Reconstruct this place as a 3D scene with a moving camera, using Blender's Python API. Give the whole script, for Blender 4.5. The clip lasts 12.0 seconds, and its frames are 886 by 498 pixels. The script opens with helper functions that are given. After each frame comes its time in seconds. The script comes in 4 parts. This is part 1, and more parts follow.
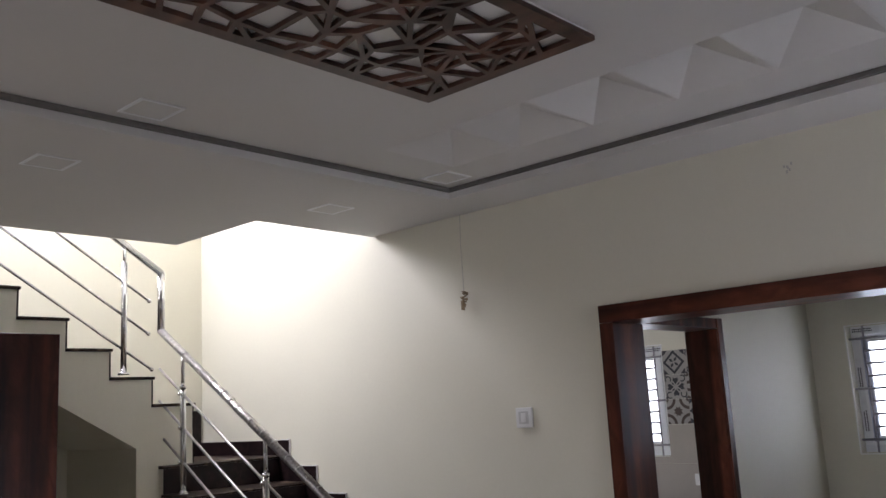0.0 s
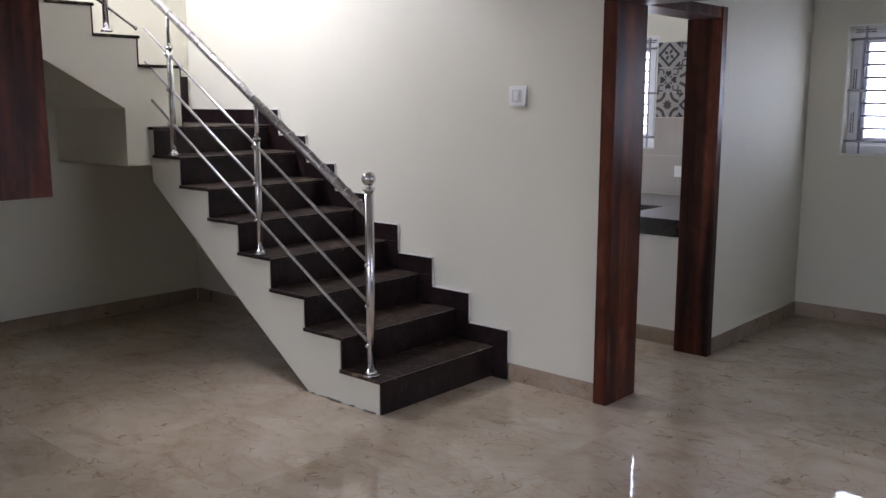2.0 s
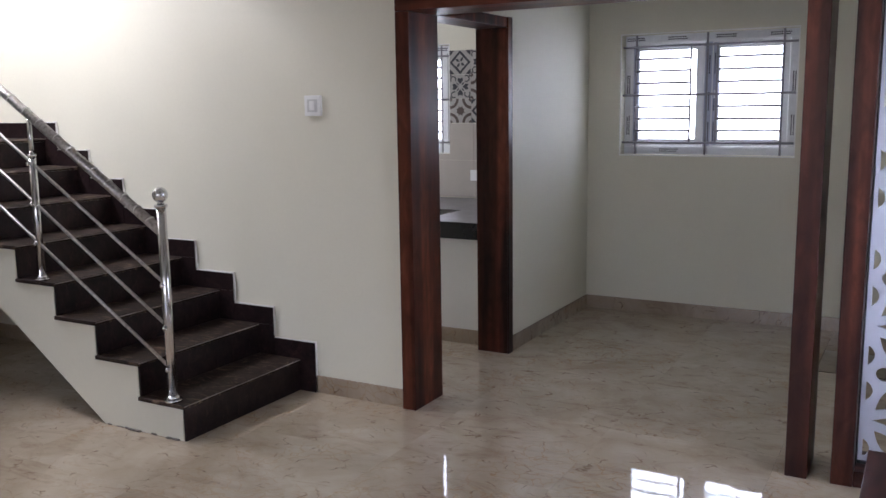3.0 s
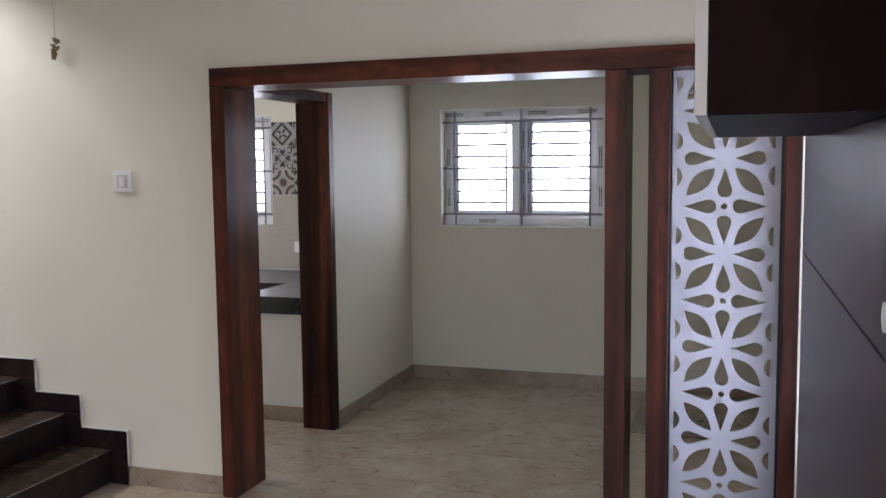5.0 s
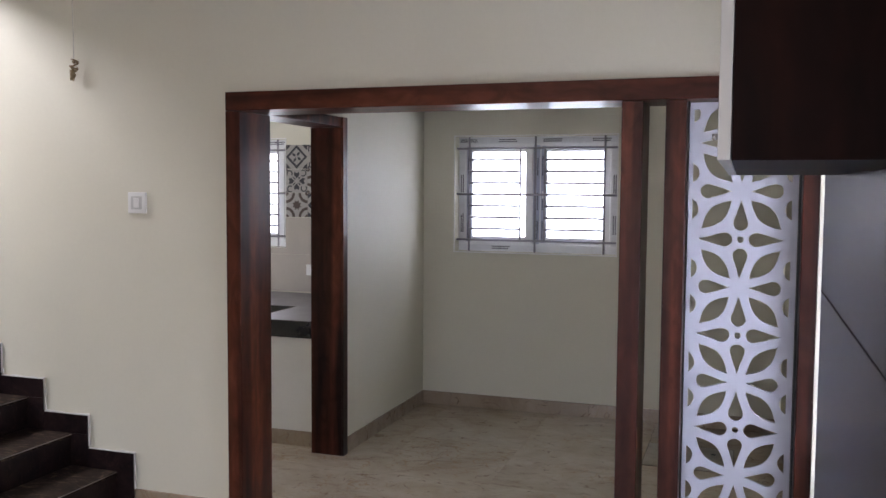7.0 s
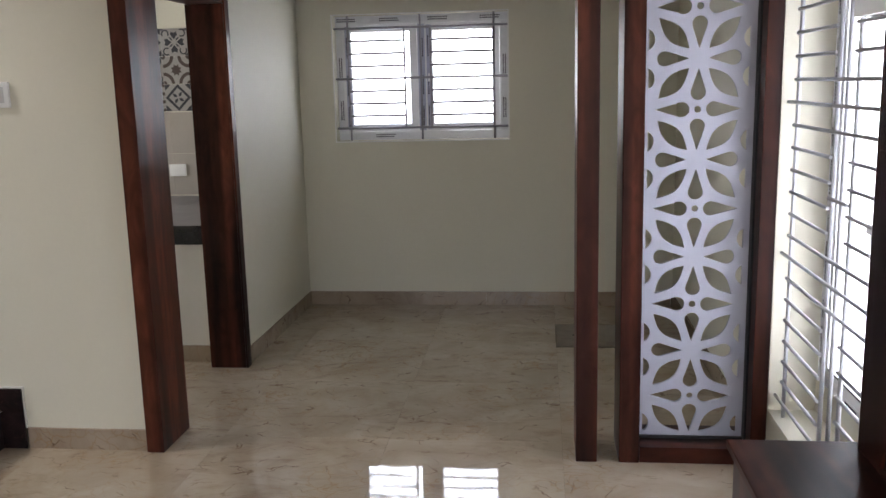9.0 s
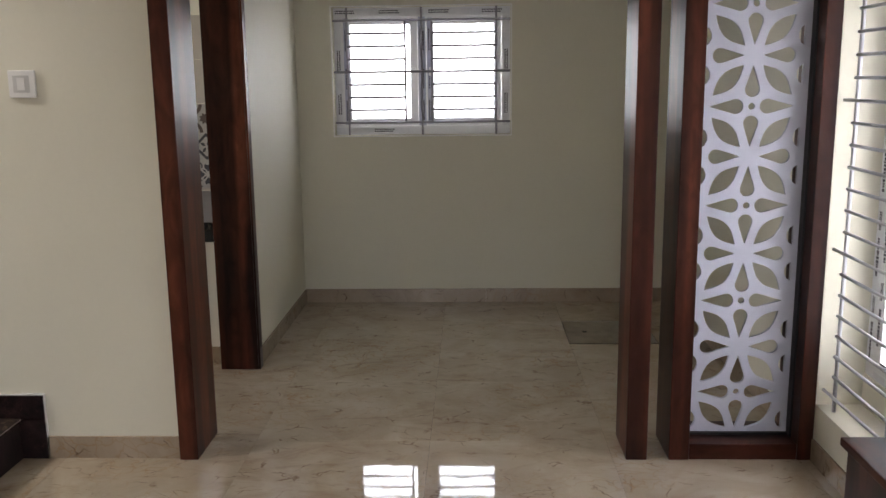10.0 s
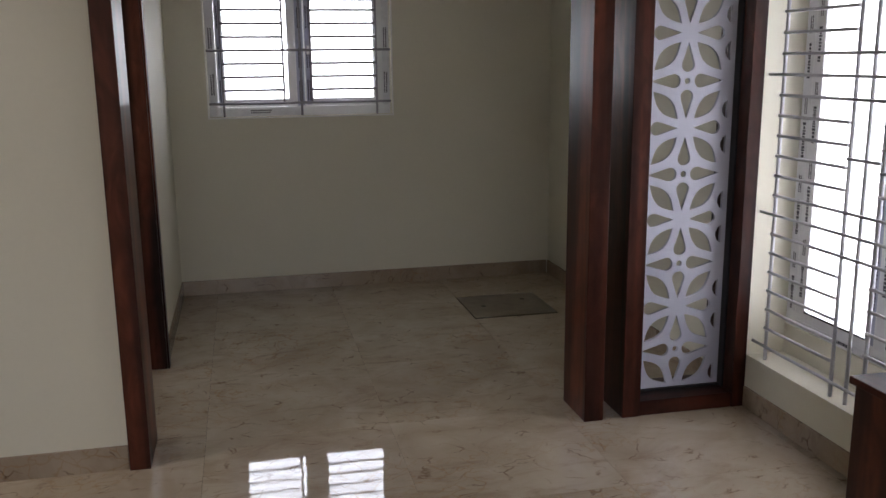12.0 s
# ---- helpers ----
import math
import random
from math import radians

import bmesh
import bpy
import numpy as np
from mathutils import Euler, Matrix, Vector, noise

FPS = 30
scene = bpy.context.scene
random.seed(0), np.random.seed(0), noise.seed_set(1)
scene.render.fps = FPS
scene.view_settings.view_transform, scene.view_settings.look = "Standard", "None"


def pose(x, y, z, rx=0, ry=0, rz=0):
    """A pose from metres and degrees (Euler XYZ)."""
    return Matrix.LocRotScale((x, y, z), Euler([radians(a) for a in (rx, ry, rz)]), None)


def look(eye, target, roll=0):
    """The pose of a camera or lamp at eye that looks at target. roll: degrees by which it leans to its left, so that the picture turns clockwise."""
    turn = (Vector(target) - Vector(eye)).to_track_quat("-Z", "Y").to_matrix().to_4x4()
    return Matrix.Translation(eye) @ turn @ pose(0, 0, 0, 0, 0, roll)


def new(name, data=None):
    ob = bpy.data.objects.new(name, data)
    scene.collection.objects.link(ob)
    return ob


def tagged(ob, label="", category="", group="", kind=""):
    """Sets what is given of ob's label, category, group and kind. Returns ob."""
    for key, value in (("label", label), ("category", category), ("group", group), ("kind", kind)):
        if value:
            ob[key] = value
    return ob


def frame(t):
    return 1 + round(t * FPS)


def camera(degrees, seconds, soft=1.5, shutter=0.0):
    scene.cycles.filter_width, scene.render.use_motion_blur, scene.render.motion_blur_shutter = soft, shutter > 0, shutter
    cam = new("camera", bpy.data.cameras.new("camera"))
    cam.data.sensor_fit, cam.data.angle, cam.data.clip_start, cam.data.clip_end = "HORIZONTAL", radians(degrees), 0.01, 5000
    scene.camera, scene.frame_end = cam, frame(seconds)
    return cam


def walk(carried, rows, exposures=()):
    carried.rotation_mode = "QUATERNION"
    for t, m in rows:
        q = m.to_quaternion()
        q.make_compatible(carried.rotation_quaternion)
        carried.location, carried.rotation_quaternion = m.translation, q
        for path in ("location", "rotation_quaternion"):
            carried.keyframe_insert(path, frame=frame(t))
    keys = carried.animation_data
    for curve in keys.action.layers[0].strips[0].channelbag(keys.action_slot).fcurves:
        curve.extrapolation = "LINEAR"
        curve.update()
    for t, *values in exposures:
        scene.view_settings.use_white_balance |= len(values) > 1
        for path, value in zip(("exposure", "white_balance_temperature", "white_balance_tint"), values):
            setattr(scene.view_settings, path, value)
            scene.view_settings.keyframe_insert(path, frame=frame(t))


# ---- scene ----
cam = camera(53.3, 12.0)
PATH = [
    (0, (0.355, -3.944, 1.694), (-0.97, -2.489, 2.051), -3.2),
    (0.5, (0.36, -3.957, 1.652), (-1.0, -2.496, 1.777), -1.3),
    (1, (0.32, -3.952, 1.627), (-1.043, -2.49, 1.543), -0.2),
    (1.5, (0.29, -3.942, 1.601), (-1.064, -2.493, 1.346), 0.5),
    (2, (0.275, -3.946, 1.589), (-1.039, -2.474, 1.262), -0.0),
    (2.5, (0.255, -3.932, 1.584), (-0.902, -2.334, 1.253), -0.8),
    (3, (0.269, -3.923, 1.612), (-0.687, -2.196, 1.293), -0.8),
    (3.5, (0.279, -3.902, 1.615), (-0.524, -2.099, 1.291), -1.0),
    (5.5, (0.311, -3.877, 1.705), (-0.289, -1.97, 1.646), -0.3),
    (6, (0.312, -3.898, 1.724), (-0.286, -1.99, 1.775), -0.2),
    (6.5, (0.303, -3.885, 1.721), (-0.317, -1.983, 1.733), 0.0),
    (7, (0.294, -3.858, 1.697), (-0.346, -1.968, 1.566), 0.4),
    (9, (-0.346, -3.656, 1.629), (-0.57, -1.703, 1.26), -1.4),
    (9.5, (-0.635, -3.723, 1.63), (-0.739, -1.766, 1.234), -0.2),
    (10, (-0.863, -3.611, 1.632), (-0.929, -1.649, 1.25), -0.7),
    (10.5, (-1.059, -3.623, 1.621), (-0.874, -1.676, 1.205), -0.1),
    (11, (-1.258, -3.697, 1.631), (-0.854, -1.781, 1.227), 2.3),
    (11.5, (-1.411, -3.617, 1.594), (-0.907, -1.712, 1.251), 1.6),
    (12, (-1.634, -3.507, 1.604), (-1.204, -1.599, 1.183), -0.6),
]
EXPOSURES = [
    (0.0, 0.5, 6000, 20), (0.5, 0.32, 5980, 20), (1.0, 0.27, 5950, 20), (1.5, 0.68, 5850, 21), (2.0, 1.02, 5750, 21), (2.5, 1.05, 5850, 21), (3.5, 1.2, 5850, 19), (5.5, 1.2, 6100, 20), (7.0, 1.2, 6100, 20),
    (9.0, 1.15, 6400, 16), (9.5, 1.12, 6750, 16), (10.0, 1.03, 6750, 16), (10.5, 0.75, 6450, 19), (11.0, 0.47, 6500, 20), (11.5, 0.58, 6520, 19), (12.0, 0.52, 6560, 18)]
walk(cam, [(t, look(eye, target, roll)) for t, eye, target, roll in PATH], EXPOSURES)

# ---- world, sun, window light, exposure ----
world = bpy.data.worlds.new("world")
scene.world = world
world.use_nodes = True
_wn = world.node_tree.nodes
_sky = _wn.new("ShaderNodeTexSky")
_sky.sky_type = "NISHITA"
_sky.sun_disc = False
_sky.sun_elevation = radians(52)
_sky.sun_rotation = radians(200)
world.node_tree.links.new(_sky.outputs[0], _wn["Background"].inputs[0])
_wn["Background"].inputs[1].default_value = 0.12
sun = new("sun", bpy.data.lights.new("sun", "SUN"))
sun.data.energy, sun.data.angle, sun.data.color = 1.0, radians(12), (1.0, 0.96, 0.9)
sun.matrix_world = pose(0, 0, 20, 38, 0, 20)


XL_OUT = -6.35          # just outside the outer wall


def sky_lamp(name, eye, target, sx, sy, radiance, color):
    """Skylight through an opening: sx by sy metres, at a given radiance."""
    lamp = new(name, bpy.data.lights.new(name, "AREA"))
    lamp.data.shape, lamp.data.size, lamp.data.size_y = "RECTANGLE", sx, sy
    lamp.data.energy, lamp.data.color = radiance * sx * sy * math.pi, color
    lamp.matrix_world = look(eye, target)
    return lamp


sky_lamp("sky_lamp_nook", (-1.2, 3.0, 1.68), (-1.2, 0, 1.68), 1.5, 1.1, 4.9, (0.88, 0.94, 1.0))
sky_lamp("sky_lamp_hall", (1.2, -0.1, 1.25), (0, -0.1, 1.25), 5.2, 2.6, 4.2, (0.93, 0.97, 1.0))
# added fill for the dark kitchen; its side opening is assumed, unseen
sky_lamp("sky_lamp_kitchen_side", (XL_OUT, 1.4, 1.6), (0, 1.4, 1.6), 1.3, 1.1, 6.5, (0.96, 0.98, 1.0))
sky_lamp("sky_lamp_kitchen", (-4.0, 3.0, 1.68), (-4.0, 0, 1.68), 1.5, 1.1, 3.7, (0.96, 0.98, 1.0))
sky_lamp("sky_lamp_stairwell", (-5.7, -1.5, 4.0), (-4.9, -1.4, 3.36), 0.9, 0.9, 31.0, (1.0, 0.99, 0.965))
sky_lamp("sky_lamp_entrance", (-1.4, -7.7, 2.0), (-1.4, -3.6, 0), 2.8, 2.4, 1.8, (1.0, 0.98, 0.96))


# ---- materials ----
def mat(name, color, rough=0.6, metal=0.0, scale=4.0, spread=0.08, bump=0.0, bump_scale=60.0, spec=0.5, coat=0.0, by_object=0.0):
    m = bpy.data.materials.new(name)
    m.use_nodes = True
    nt = m.node_tree
    n, l = nt.nodes, nt.links
    b = n["Principled BSDF"]
    b.inputs["Roughness"].default_value, b.inputs["Metallic"].default_value = rough, metal
    b.inputs["Specular IOR Level"].default_value = spec
    b.inputs["Coat Weight"].default_value = coat
    co = n.new("ShaderNodeTexCoord")
    big = n.new("ShaderNodeTexNoise")
    big.inputs["Scale"].default_value, big.inputs["Detail"].default_value = scale, 6
    l.new(co.outputs["Object"], big.inputs["Vector"])
    fine = n.new("ShaderNodeTexNoise")
    fine.inputs["Scale"].default_value, fine.inputs["Detail"].default_value = bump_scale, 4
    l.new(co.outputs["Object"], fine.inputs["Vector"])
    mixf = n.new("ShaderNodeMath")
    mixf.operation = "MULTIPLY_ADD"
    mixf.inputs[1].default_value = 0.35
    l.new(fine.outputs["Fac"], mixf.inputs[0])
    l.new(big.outputs["Fac"], mixf.inputs[2])
    ramp = n.new("ShaderNodeValToRGB")
    ramp.color_ramp.elements[0].position, ramp.color_ramp.elements[1].position = 0.45, 0.9
    lo = [max(0.0, c * (1 - spread)) for c in color]
    hi = [min(1.0, c * (1 + spread)) for c in color]
    ramp.color_ramp.elements[0].color, ramp.color_ramp.elements[1].color = (*lo, 1), (*hi, 1)
    l.new(mixf.outputs[0], ramp.inputs[0])
    out = ramp.outputs[0]
    if by_object:
        oi = n.new("ShaderNodeObjectInfo")
        mr = n.new("ShaderNodeMapRange")
        mr.inputs[3].default_value, mr.inputs[4].default_value = 1 - by_object, 1 + by_object
        l.new(oi.outputs["Random"], mr.inputs[0])
        hs = n.new("ShaderNodeHueSaturation")
        l.new(mr.outputs[0], hs.inputs["Value"])
        l.new(out, hs.inputs["Color"])
        out = hs.outputs[0]
    l.new(out, b.inputs["Base Color"])
    if bump:
        bp = n.new("ShaderNodeBump")
        bp.inputs["Strength"].default_value, bp.inputs["Distance"].default_value = bump, 0.004
        l.new(fine.outputs["Fac"], bp.inputs["Height"])
        l.new(bp.outputs[0], b.inputs["Normal"])
    return m


def wood_mat(name, dark, mid, light, rough=0.32, axis=2, seed=0.0, fine=1.0, spec=0.5, figure=0.3, sheen=0.016):
    """Laminate with long streaks along an axis."""
    m = bpy.data.materials.new(name)
    m.use_nodes = True
    nt = m.node_tree
    n, l = nt.nodes, nt.links
    b = n["Principled BSDF"]
    b.inputs["Specular IOR Level"].default_value = spec
    co = n.new("ShaderNodeTexCoord")
    mp = n.new("ShaderNodeMapping")
    mp.inputs["Location"].default_value = (seed, seed * 0.7, seed * 1.3)
    sc = [9.0 * fine, 9.0 * fine, 9.0 * fine]
    sc[axis] = 0.45
    mp.inputs["Scale"].default_value = sc
    l.new(co.outputs["Object"], mp.inputs["Vector"])
    a = n.new("ShaderNodeTexNoise")
    a.inputs["Scale"].default_value, a.inputs["Detail"].default_value, a.inputs["Distortion"].default_value = 1.0, 2.0, 0.5
    l.new(mp.outputs[0], a.inputs["Vector"])
    c = n.new("ShaderNodeTexNoise")
    c.inputs["Scale"].default_value, c.inputs["Detail"].default_value = 5.0, 2
    l.new(mp.outputs[0], c.inputs["Vector"])
    add = n.new("ShaderNodeMath")
    add.operation = "MULTIPLY_ADD"
    add.inputs[1].default_value = 0.06
    l.new(c.outputs["Fac"], add.inputs[0])
    l.new(a.outputs["Fac"], add.inputs[2])
    r = n.new("ShaderNodeValToRGB")
    e = r.color_ramp.elements
    e[0].position, e[0].color = 0.36, (*dark, 1)
    e[1].position, e[1].color = 0.74, (*light, 1)
    k = e.new(0.54)
    k.color = (*mid, 1)
    l.new(add.outputs[0], r.inputs[0])
    st = n.new("ShaderNodeMapping")
    sq = [5.0, 5.0, 5.0]
    sq[axis] = 1.9
    st.inputs["Scale"].default_value = sq
    l.new(co.outputs["Object"], st.inputs["Vector"])
    fig = n.new("ShaderNodeTexNoise")
    fig.inputs["Scale"].default_value, fig.inputs["Detail"].default_value, fig.inputs["Distortion"].default_value = 2.6, 5.0, 1.4
    l.new(st.outputs[0], fig.inputs["Vector"])
    fr = n.new("ShaderNodeMapRange")
    fr.inputs[1].default_value, fr.inputs[2].default_value = 0.32, 0.68
    fr.inputs[3].default_value, fr.inputs[4].default_value = 1 - figure, 1 + figure
    l.new(fig.outputs["Fac"], fr.inputs[0])
    hv = n.new("ShaderNodeHueSaturation")
    l.new(fr.outputs[0], hv.inputs["Value"])
    l.new(r.outputs[0], hv.inputs["Color"])
    l.new(hv.outputs[0], b.inputs["Base Color"])
    rr = n.new("ShaderNodeMapRange")
    rr.inputs[3].default_value, rr.inputs[4].default_value = rough - sheen, rough + sheen
    l.new(fig.outputs["Fac"], rr.inputs[0])
    l.new(rr.outputs[0], b.inputs["Roughness"])
    return m


def marble_mat(name, base, cloud, vein, rough, vein_amount=1.0, by_object=True, ripple=0.0, spec=0.5, smudge=0.0, zoom=1.0, gold=None):
    """Polished stone: soft clouds with sparse thin brown veins."""
    m = bpy.data.materials.new(name)
    m.use_nodes = True
    nt = m.node_tree
    n, l = nt.nodes, nt.links
    b = n["Principled BSDF"]
    b.inputs["Specular IOR Level"].default_value = spec
    co = n.new("ShaderNodeTexCoord")
    vec = co.outputs["Object"]
    if by_object:
        oi = n.new("ShaderNodeObjectInfo")
        sc = n.new("ShaderNodeVectorMath")
        sc.operation = "SCALE"
        sc.inputs[0].default_value = (37.0, 21.0, 11.0)
        l.new(oi.outputs["Random"], sc.inputs["Scale"])
        ad = n.new("ShaderNodeVectorMath")
        ad.operation = "ADD"
        l.new(vec, ad.inputs[0])
        l.new(sc.outputs[0], ad.inputs[1])
        vec = ad.outputs[0]
    if zoom != 1.0:
        zm = n.new("ShaderNodeVectorMath")
        zm.operation = "SCALE"
        zm.inputs["Scale"].default_value = zoom
        l.new(vec, zm.inputs[0])
        vec = zm.outputs[0]
    cl = n.new("ShaderNodeTexNoise")
    cl.inputs["Scale"].default_value, cl.inputs["Detail"].default_value, cl.inputs["Distortion"].default_value = 2.6, 9, 0.8
    cl.inputs["Roughness"].default_value = 0.62
    l.new(vec, cl.inputs["Vector"])
    r1 = n.new("ShaderNodeValToRGB")
    r1.color_ramp.elements[0].position, r1.color_ramp.elements[0].color = 0.32, (*cloud, 1)
    r1.color_ramp.elements[1].position, r1.color_ramp.elements[1].color = 0.68, (*base, 1)
    l.new(cl.outputs["Fac"], r1.inputs[0])
    warp = n.new("ShaderNodeTexNoise")
    warp.inputs["Scale"].default_value, warp.inputs["Detail"].default_value = 3.5, 4
    l.new(vec, warp.inputs["Vector"])
    wa = n.new("ShaderNodeVectorMath")
    wa.operation = "MULTIPLY_ADD"
    wa.inputs[1].default_value = (0.4, 0.4, 0.4) if gold else (0.55, 0.55, 0.55)
    l.new(warp.outputs["Color"], wa.inputs[0])
    l.new(vec, wa.inputs[2])
    st = n.new("ShaderNodeMapping")
    st.inputs["Rotation"].default_value = (0, 0, radians(28))
    st.inputs["Scale"].default_value = (1.0, 2.2, 1.0)
    l.new(wa.outputs[0], st.inputs["Vector"])
    vo = n.new("ShaderNodeTexVoronoi")
    vo.feature = "DISTANCE_TO_EDGE"
    vo.inputs["Scale"].default_value = 4.2
    l.new(st.outputs[0], vo.inputs["Vector"])
    r2 = n.new("ShaderNodeValToRGB")
    r2.color_ramp.elements[0].position, r2.color_ramp.elements[0].color = 0.0, (1, 1, 1, 1)
    r2.color_ramp.elements[1].position, r2.color_ramp.elements[1].color = 0.035, (0, 0, 0, 1)
    l.new(vo.outputs["Distance"], r2.inputs[0])
    gate = n.new("ShaderNodeTexNoise")
    gate.inputs["Scale"].default_value, gate.inputs["Detail"].default_value = (13.0, 6) if gold else (7.5, 3)
    l.new(vec, gate.inputs["Vector"])
    r3 = n.new("ShaderNodeValToRGB")
    r3.color_ramp.elements[0].position, r3.color_ramp.elements[0].color = 0.50, (0, 0, 0, 1)
    r3.color_ramp.elements[1].position, r3.color_ramp.elements[1].color = 0.66, (1, 1, 1, 1)
    l.new(gate.outputs["Fac"], r3.inputs[0])
    mu = n.new("ShaderNodeMath")
    mu.operation = "MULTIPLY"
    l.new(r2.outputs[0], mu.inputs[0])
    l.new(r3.outputs[0], mu.inputs[1])
    mu2 = n.new("ShaderNodeMath")
    mu2.operation = "MULTIPLY"
    mu2.inputs[1].default_value = vein_amount
    l.new(mu.outputs[0], mu2.inputs[0])
    mx = n.new("ShaderNodeMix")
    mx.data_type = "RGBA"
    l.new(mu2.outputs[0], mx.inputs[0])
    l.new(r1.outputs[0], mx.inputs[6])
    mx.inputs[7].default_value = (*vein, 1)
    tint = mx.outputs[2]
    if smudge:
        sm = n.new("ShaderNodeMapping")
        sm.inputs["Rotation"].default_value = (0, 0, radians(-38))
        sm.inputs["Scale"].default_value = (1.0, 2.4, 1.0)
        l.new(vec, sm.inputs["Vector"])
        sn = n.new("ShaderNodeTexNoise")
        sn.inputs["Scale"].default_value, sn.inputs["Detail"].default_value, sn.inputs["Distortion"].default_value = 2.4, 8, 1.2
        sn.inputs["Roughness"].default_value = 0.68
        l.new(sm.outputs[0], sn.inputs["Vector"])
        r4 = n.new("ShaderNodeMapRange")
        r4.inputs[1].default_value, r4.inputs[2].default_value, r4.inputs[4].default_value = 0.53, 0.72, smudge
        l.new(sn.outputs["Fac"], r4.inputs[0])
        ms = n.new("ShaderNodeMix")
        ms.data_type = "RGBA"
        l.new(r4.outputs[0], ms.inputs[0])
        l.new(tint, ms.inputs[6])
        ms.inputs[7].default_value = (vein[0] * 1.3, vein[1] * 1.4, vein[2] * 1.5, 1)
        tint = ms.outputs[2]
    if gold:
        # branching golden hairlines, finer than the brown veins, gathered in drifts
        gm = n.new("ShaderNodeMapping")
        gm.inputs["Rotation"].default_value = (0, 0, radians(-24))
        gm.inputs["Scale"].default_value = (1.0, 1.7, 1.0)
        l.new(wa.outputs[0], gm.inputs["Vector"])
        gv = n.new("ShaderNodeTexVoronoi")
        gv.feature = "DISTANCE_TO_EDGE"
        gv.inputs["Scale"].default_value = 9.0
        l.new(gm.outputs[0], gv.inputs["Vector"])
        ge = n.new("ShaderNodeMapRange")
        ge.inputs[1].default_value, ge.inputs[2].default_value, ge.inputs[3].default_value, ge.inputs[4].default_value = 0.0, 0.05, 1.0, 0.0
        l.new(gv.outputs["Distance"], ge.inputs[0])
        gn = n.new("ShaderNodeTexNoise")
        gn.inputs["Scale"].default_value, gn.inputs["Detail"].default_value = 2.1, 5
        l.new(vec, gn.inputs["Vector"])
        gg = n.new("ShaderNodeMapRange")
        gg.inputs[1].default_value, gg.inputs[2].default_value, gg.inputs[4].default_value = 0.47, 0.62, 0.6
        l.new(gn.outputs["Fac"], gg.inputs[0])
        gx = n.new("ShaderNodeMath")
        gx.operation = "MULTIPLY"
        l.new(ge.outputs[0], gx.inputs[0])
        l.new(gg.outputs[0], gx.inputs[1])
        gmix = n.new("ShaderNodeMix")
        gmix.data_type = "RGBA"
        l.new(gx.outputs[0], gmix.inputs[0])
        l.new(tint, gmix.inputs[6])
        gmix.inputs[7].default_value = (*gold, 1)
        tint = gmix.outputs[2]
    l.new(tint, b.inputs["Base Color"])
    rr = n.new("ShaderNodeMapRange")
    rr.inputs[3].default_value, rr.inputs[4].default_value = rough, rough + 0.025
    l.new(warp.outputs["Fac"], rr.inputs[0])
    l.new(rr.outputs[0], b.inputs["Roughness"])
    if ripple:
        wave = n.new("ShaderNodeTexNoise")
        wave.inputs["Scale"].default_value, wave.inputs["Detail"].default_value = 9.0, 2
        l.new(vec, wave.inputs["Vector"])
        bp = n.new("ShaderNodeBump")
        bp.inputs["Strength"].default_value, bp.inputs["Distance"].default_value = 0.35, ripple
        l.new(wave.outputs["Fac"], bp.inputs["Height"])
        l.new(bp.outputs[0], b.inputs["Normal"])
    return m


M_WALL = mat("cream_paint", (0.715, 0.69, 0.583), 0.55, scale=1.2, spread=0.03, bump=0.12, bump_scale=45, spec=0.3)
M_WHITE = mat("white_paint", (0.74, 0.73, 0.70), 0.55, scale=1.5, spread=0.03, bump=0.08, bump_scale=50, spec=0.3)
M_CEIL = mat("ceiling_paint", (0.66, 0.65, 0.635), 0.7, scale=1.0, spread=0.02, bump=0.05, bump_scale=40, spec=0.2)
M_GROOVE_SHADE = mat("groove_shade", (0.16, 0.15, 0.14), 0.7)
M_WOOD = wood_mat("red_brown_laminate", (0.016, 0.006, 0.005), (0.056, 0.016, 0.010), (0.13, 0.038, 0.020), 0.35, spec=0.15)
M_WOODX = wood_mat("red_brown_laminate_across", (0.016, 0.006, 0.005), (0.056, 0.016, 0.010), (0.13, 0.038, 0.020), 0.35, spec=0.15, axis=0, seed=3)
M_DARK = wood_mat("dark_laminate", (0.006, 0.003, 0.003), (0.018, 0.005, 0.004), (0.045, 0.012, 0.008), 0.34, spec=0.2, seed=7, fine=0.6)
M_DARK2 = wood_mat("dark_matt_laminate", (0.004, 0.002, 0.002), (0.013, 0.004, 0.003), (0.03, 0.008, 0.005), 0.5, seed=12, fine=0.6, spec=0.08)
M_PANEL = wood_mat("glossy_dark_laminate", (0.012, 0.007, 0.006), (0.034, 0.014, 0.011), (0.075, 0.028, 0.02), 0.27, spec=0.11, seed=21, fine=0.8, figure=0.25, sheen=0.002)
M_DARKY = wood_mat("dark_laminate_long", (0.012, 0.005, 0.004), (0.036, 0.012, 0.009), (0.085, 0.027, 0.017), 0.36, spec=0.09, axis=1, seed=9, fine=1.0)
M_LATTICE = wood_mat("lattice_wood", (0.03, 0.012, 0.008), (0.07, 0.028, 0.018), (0.12, 0.05, 0.03), 0.45, axis=0, seed=5)
M_FLOOR = marble_mat("polished_marble_tile", (0.515, 0.434, 0.335), (0.38, 0.305, 0.22), (0.14, 0.07, 0.038), 0.015, 0.75, ripple=0.0007, smudge=0.42, spec=0.9, gold=(0.36, 0.215, 0.10))
M_SKIRT = marble_mat("skirting_stone", (0.40, 0.325, 0.25), (0.27, 0.205, 0.145), (0.12, 0.07, 0.04), 0.2, smudge=0.4, gold=(0.3, 0.18, 0.08))
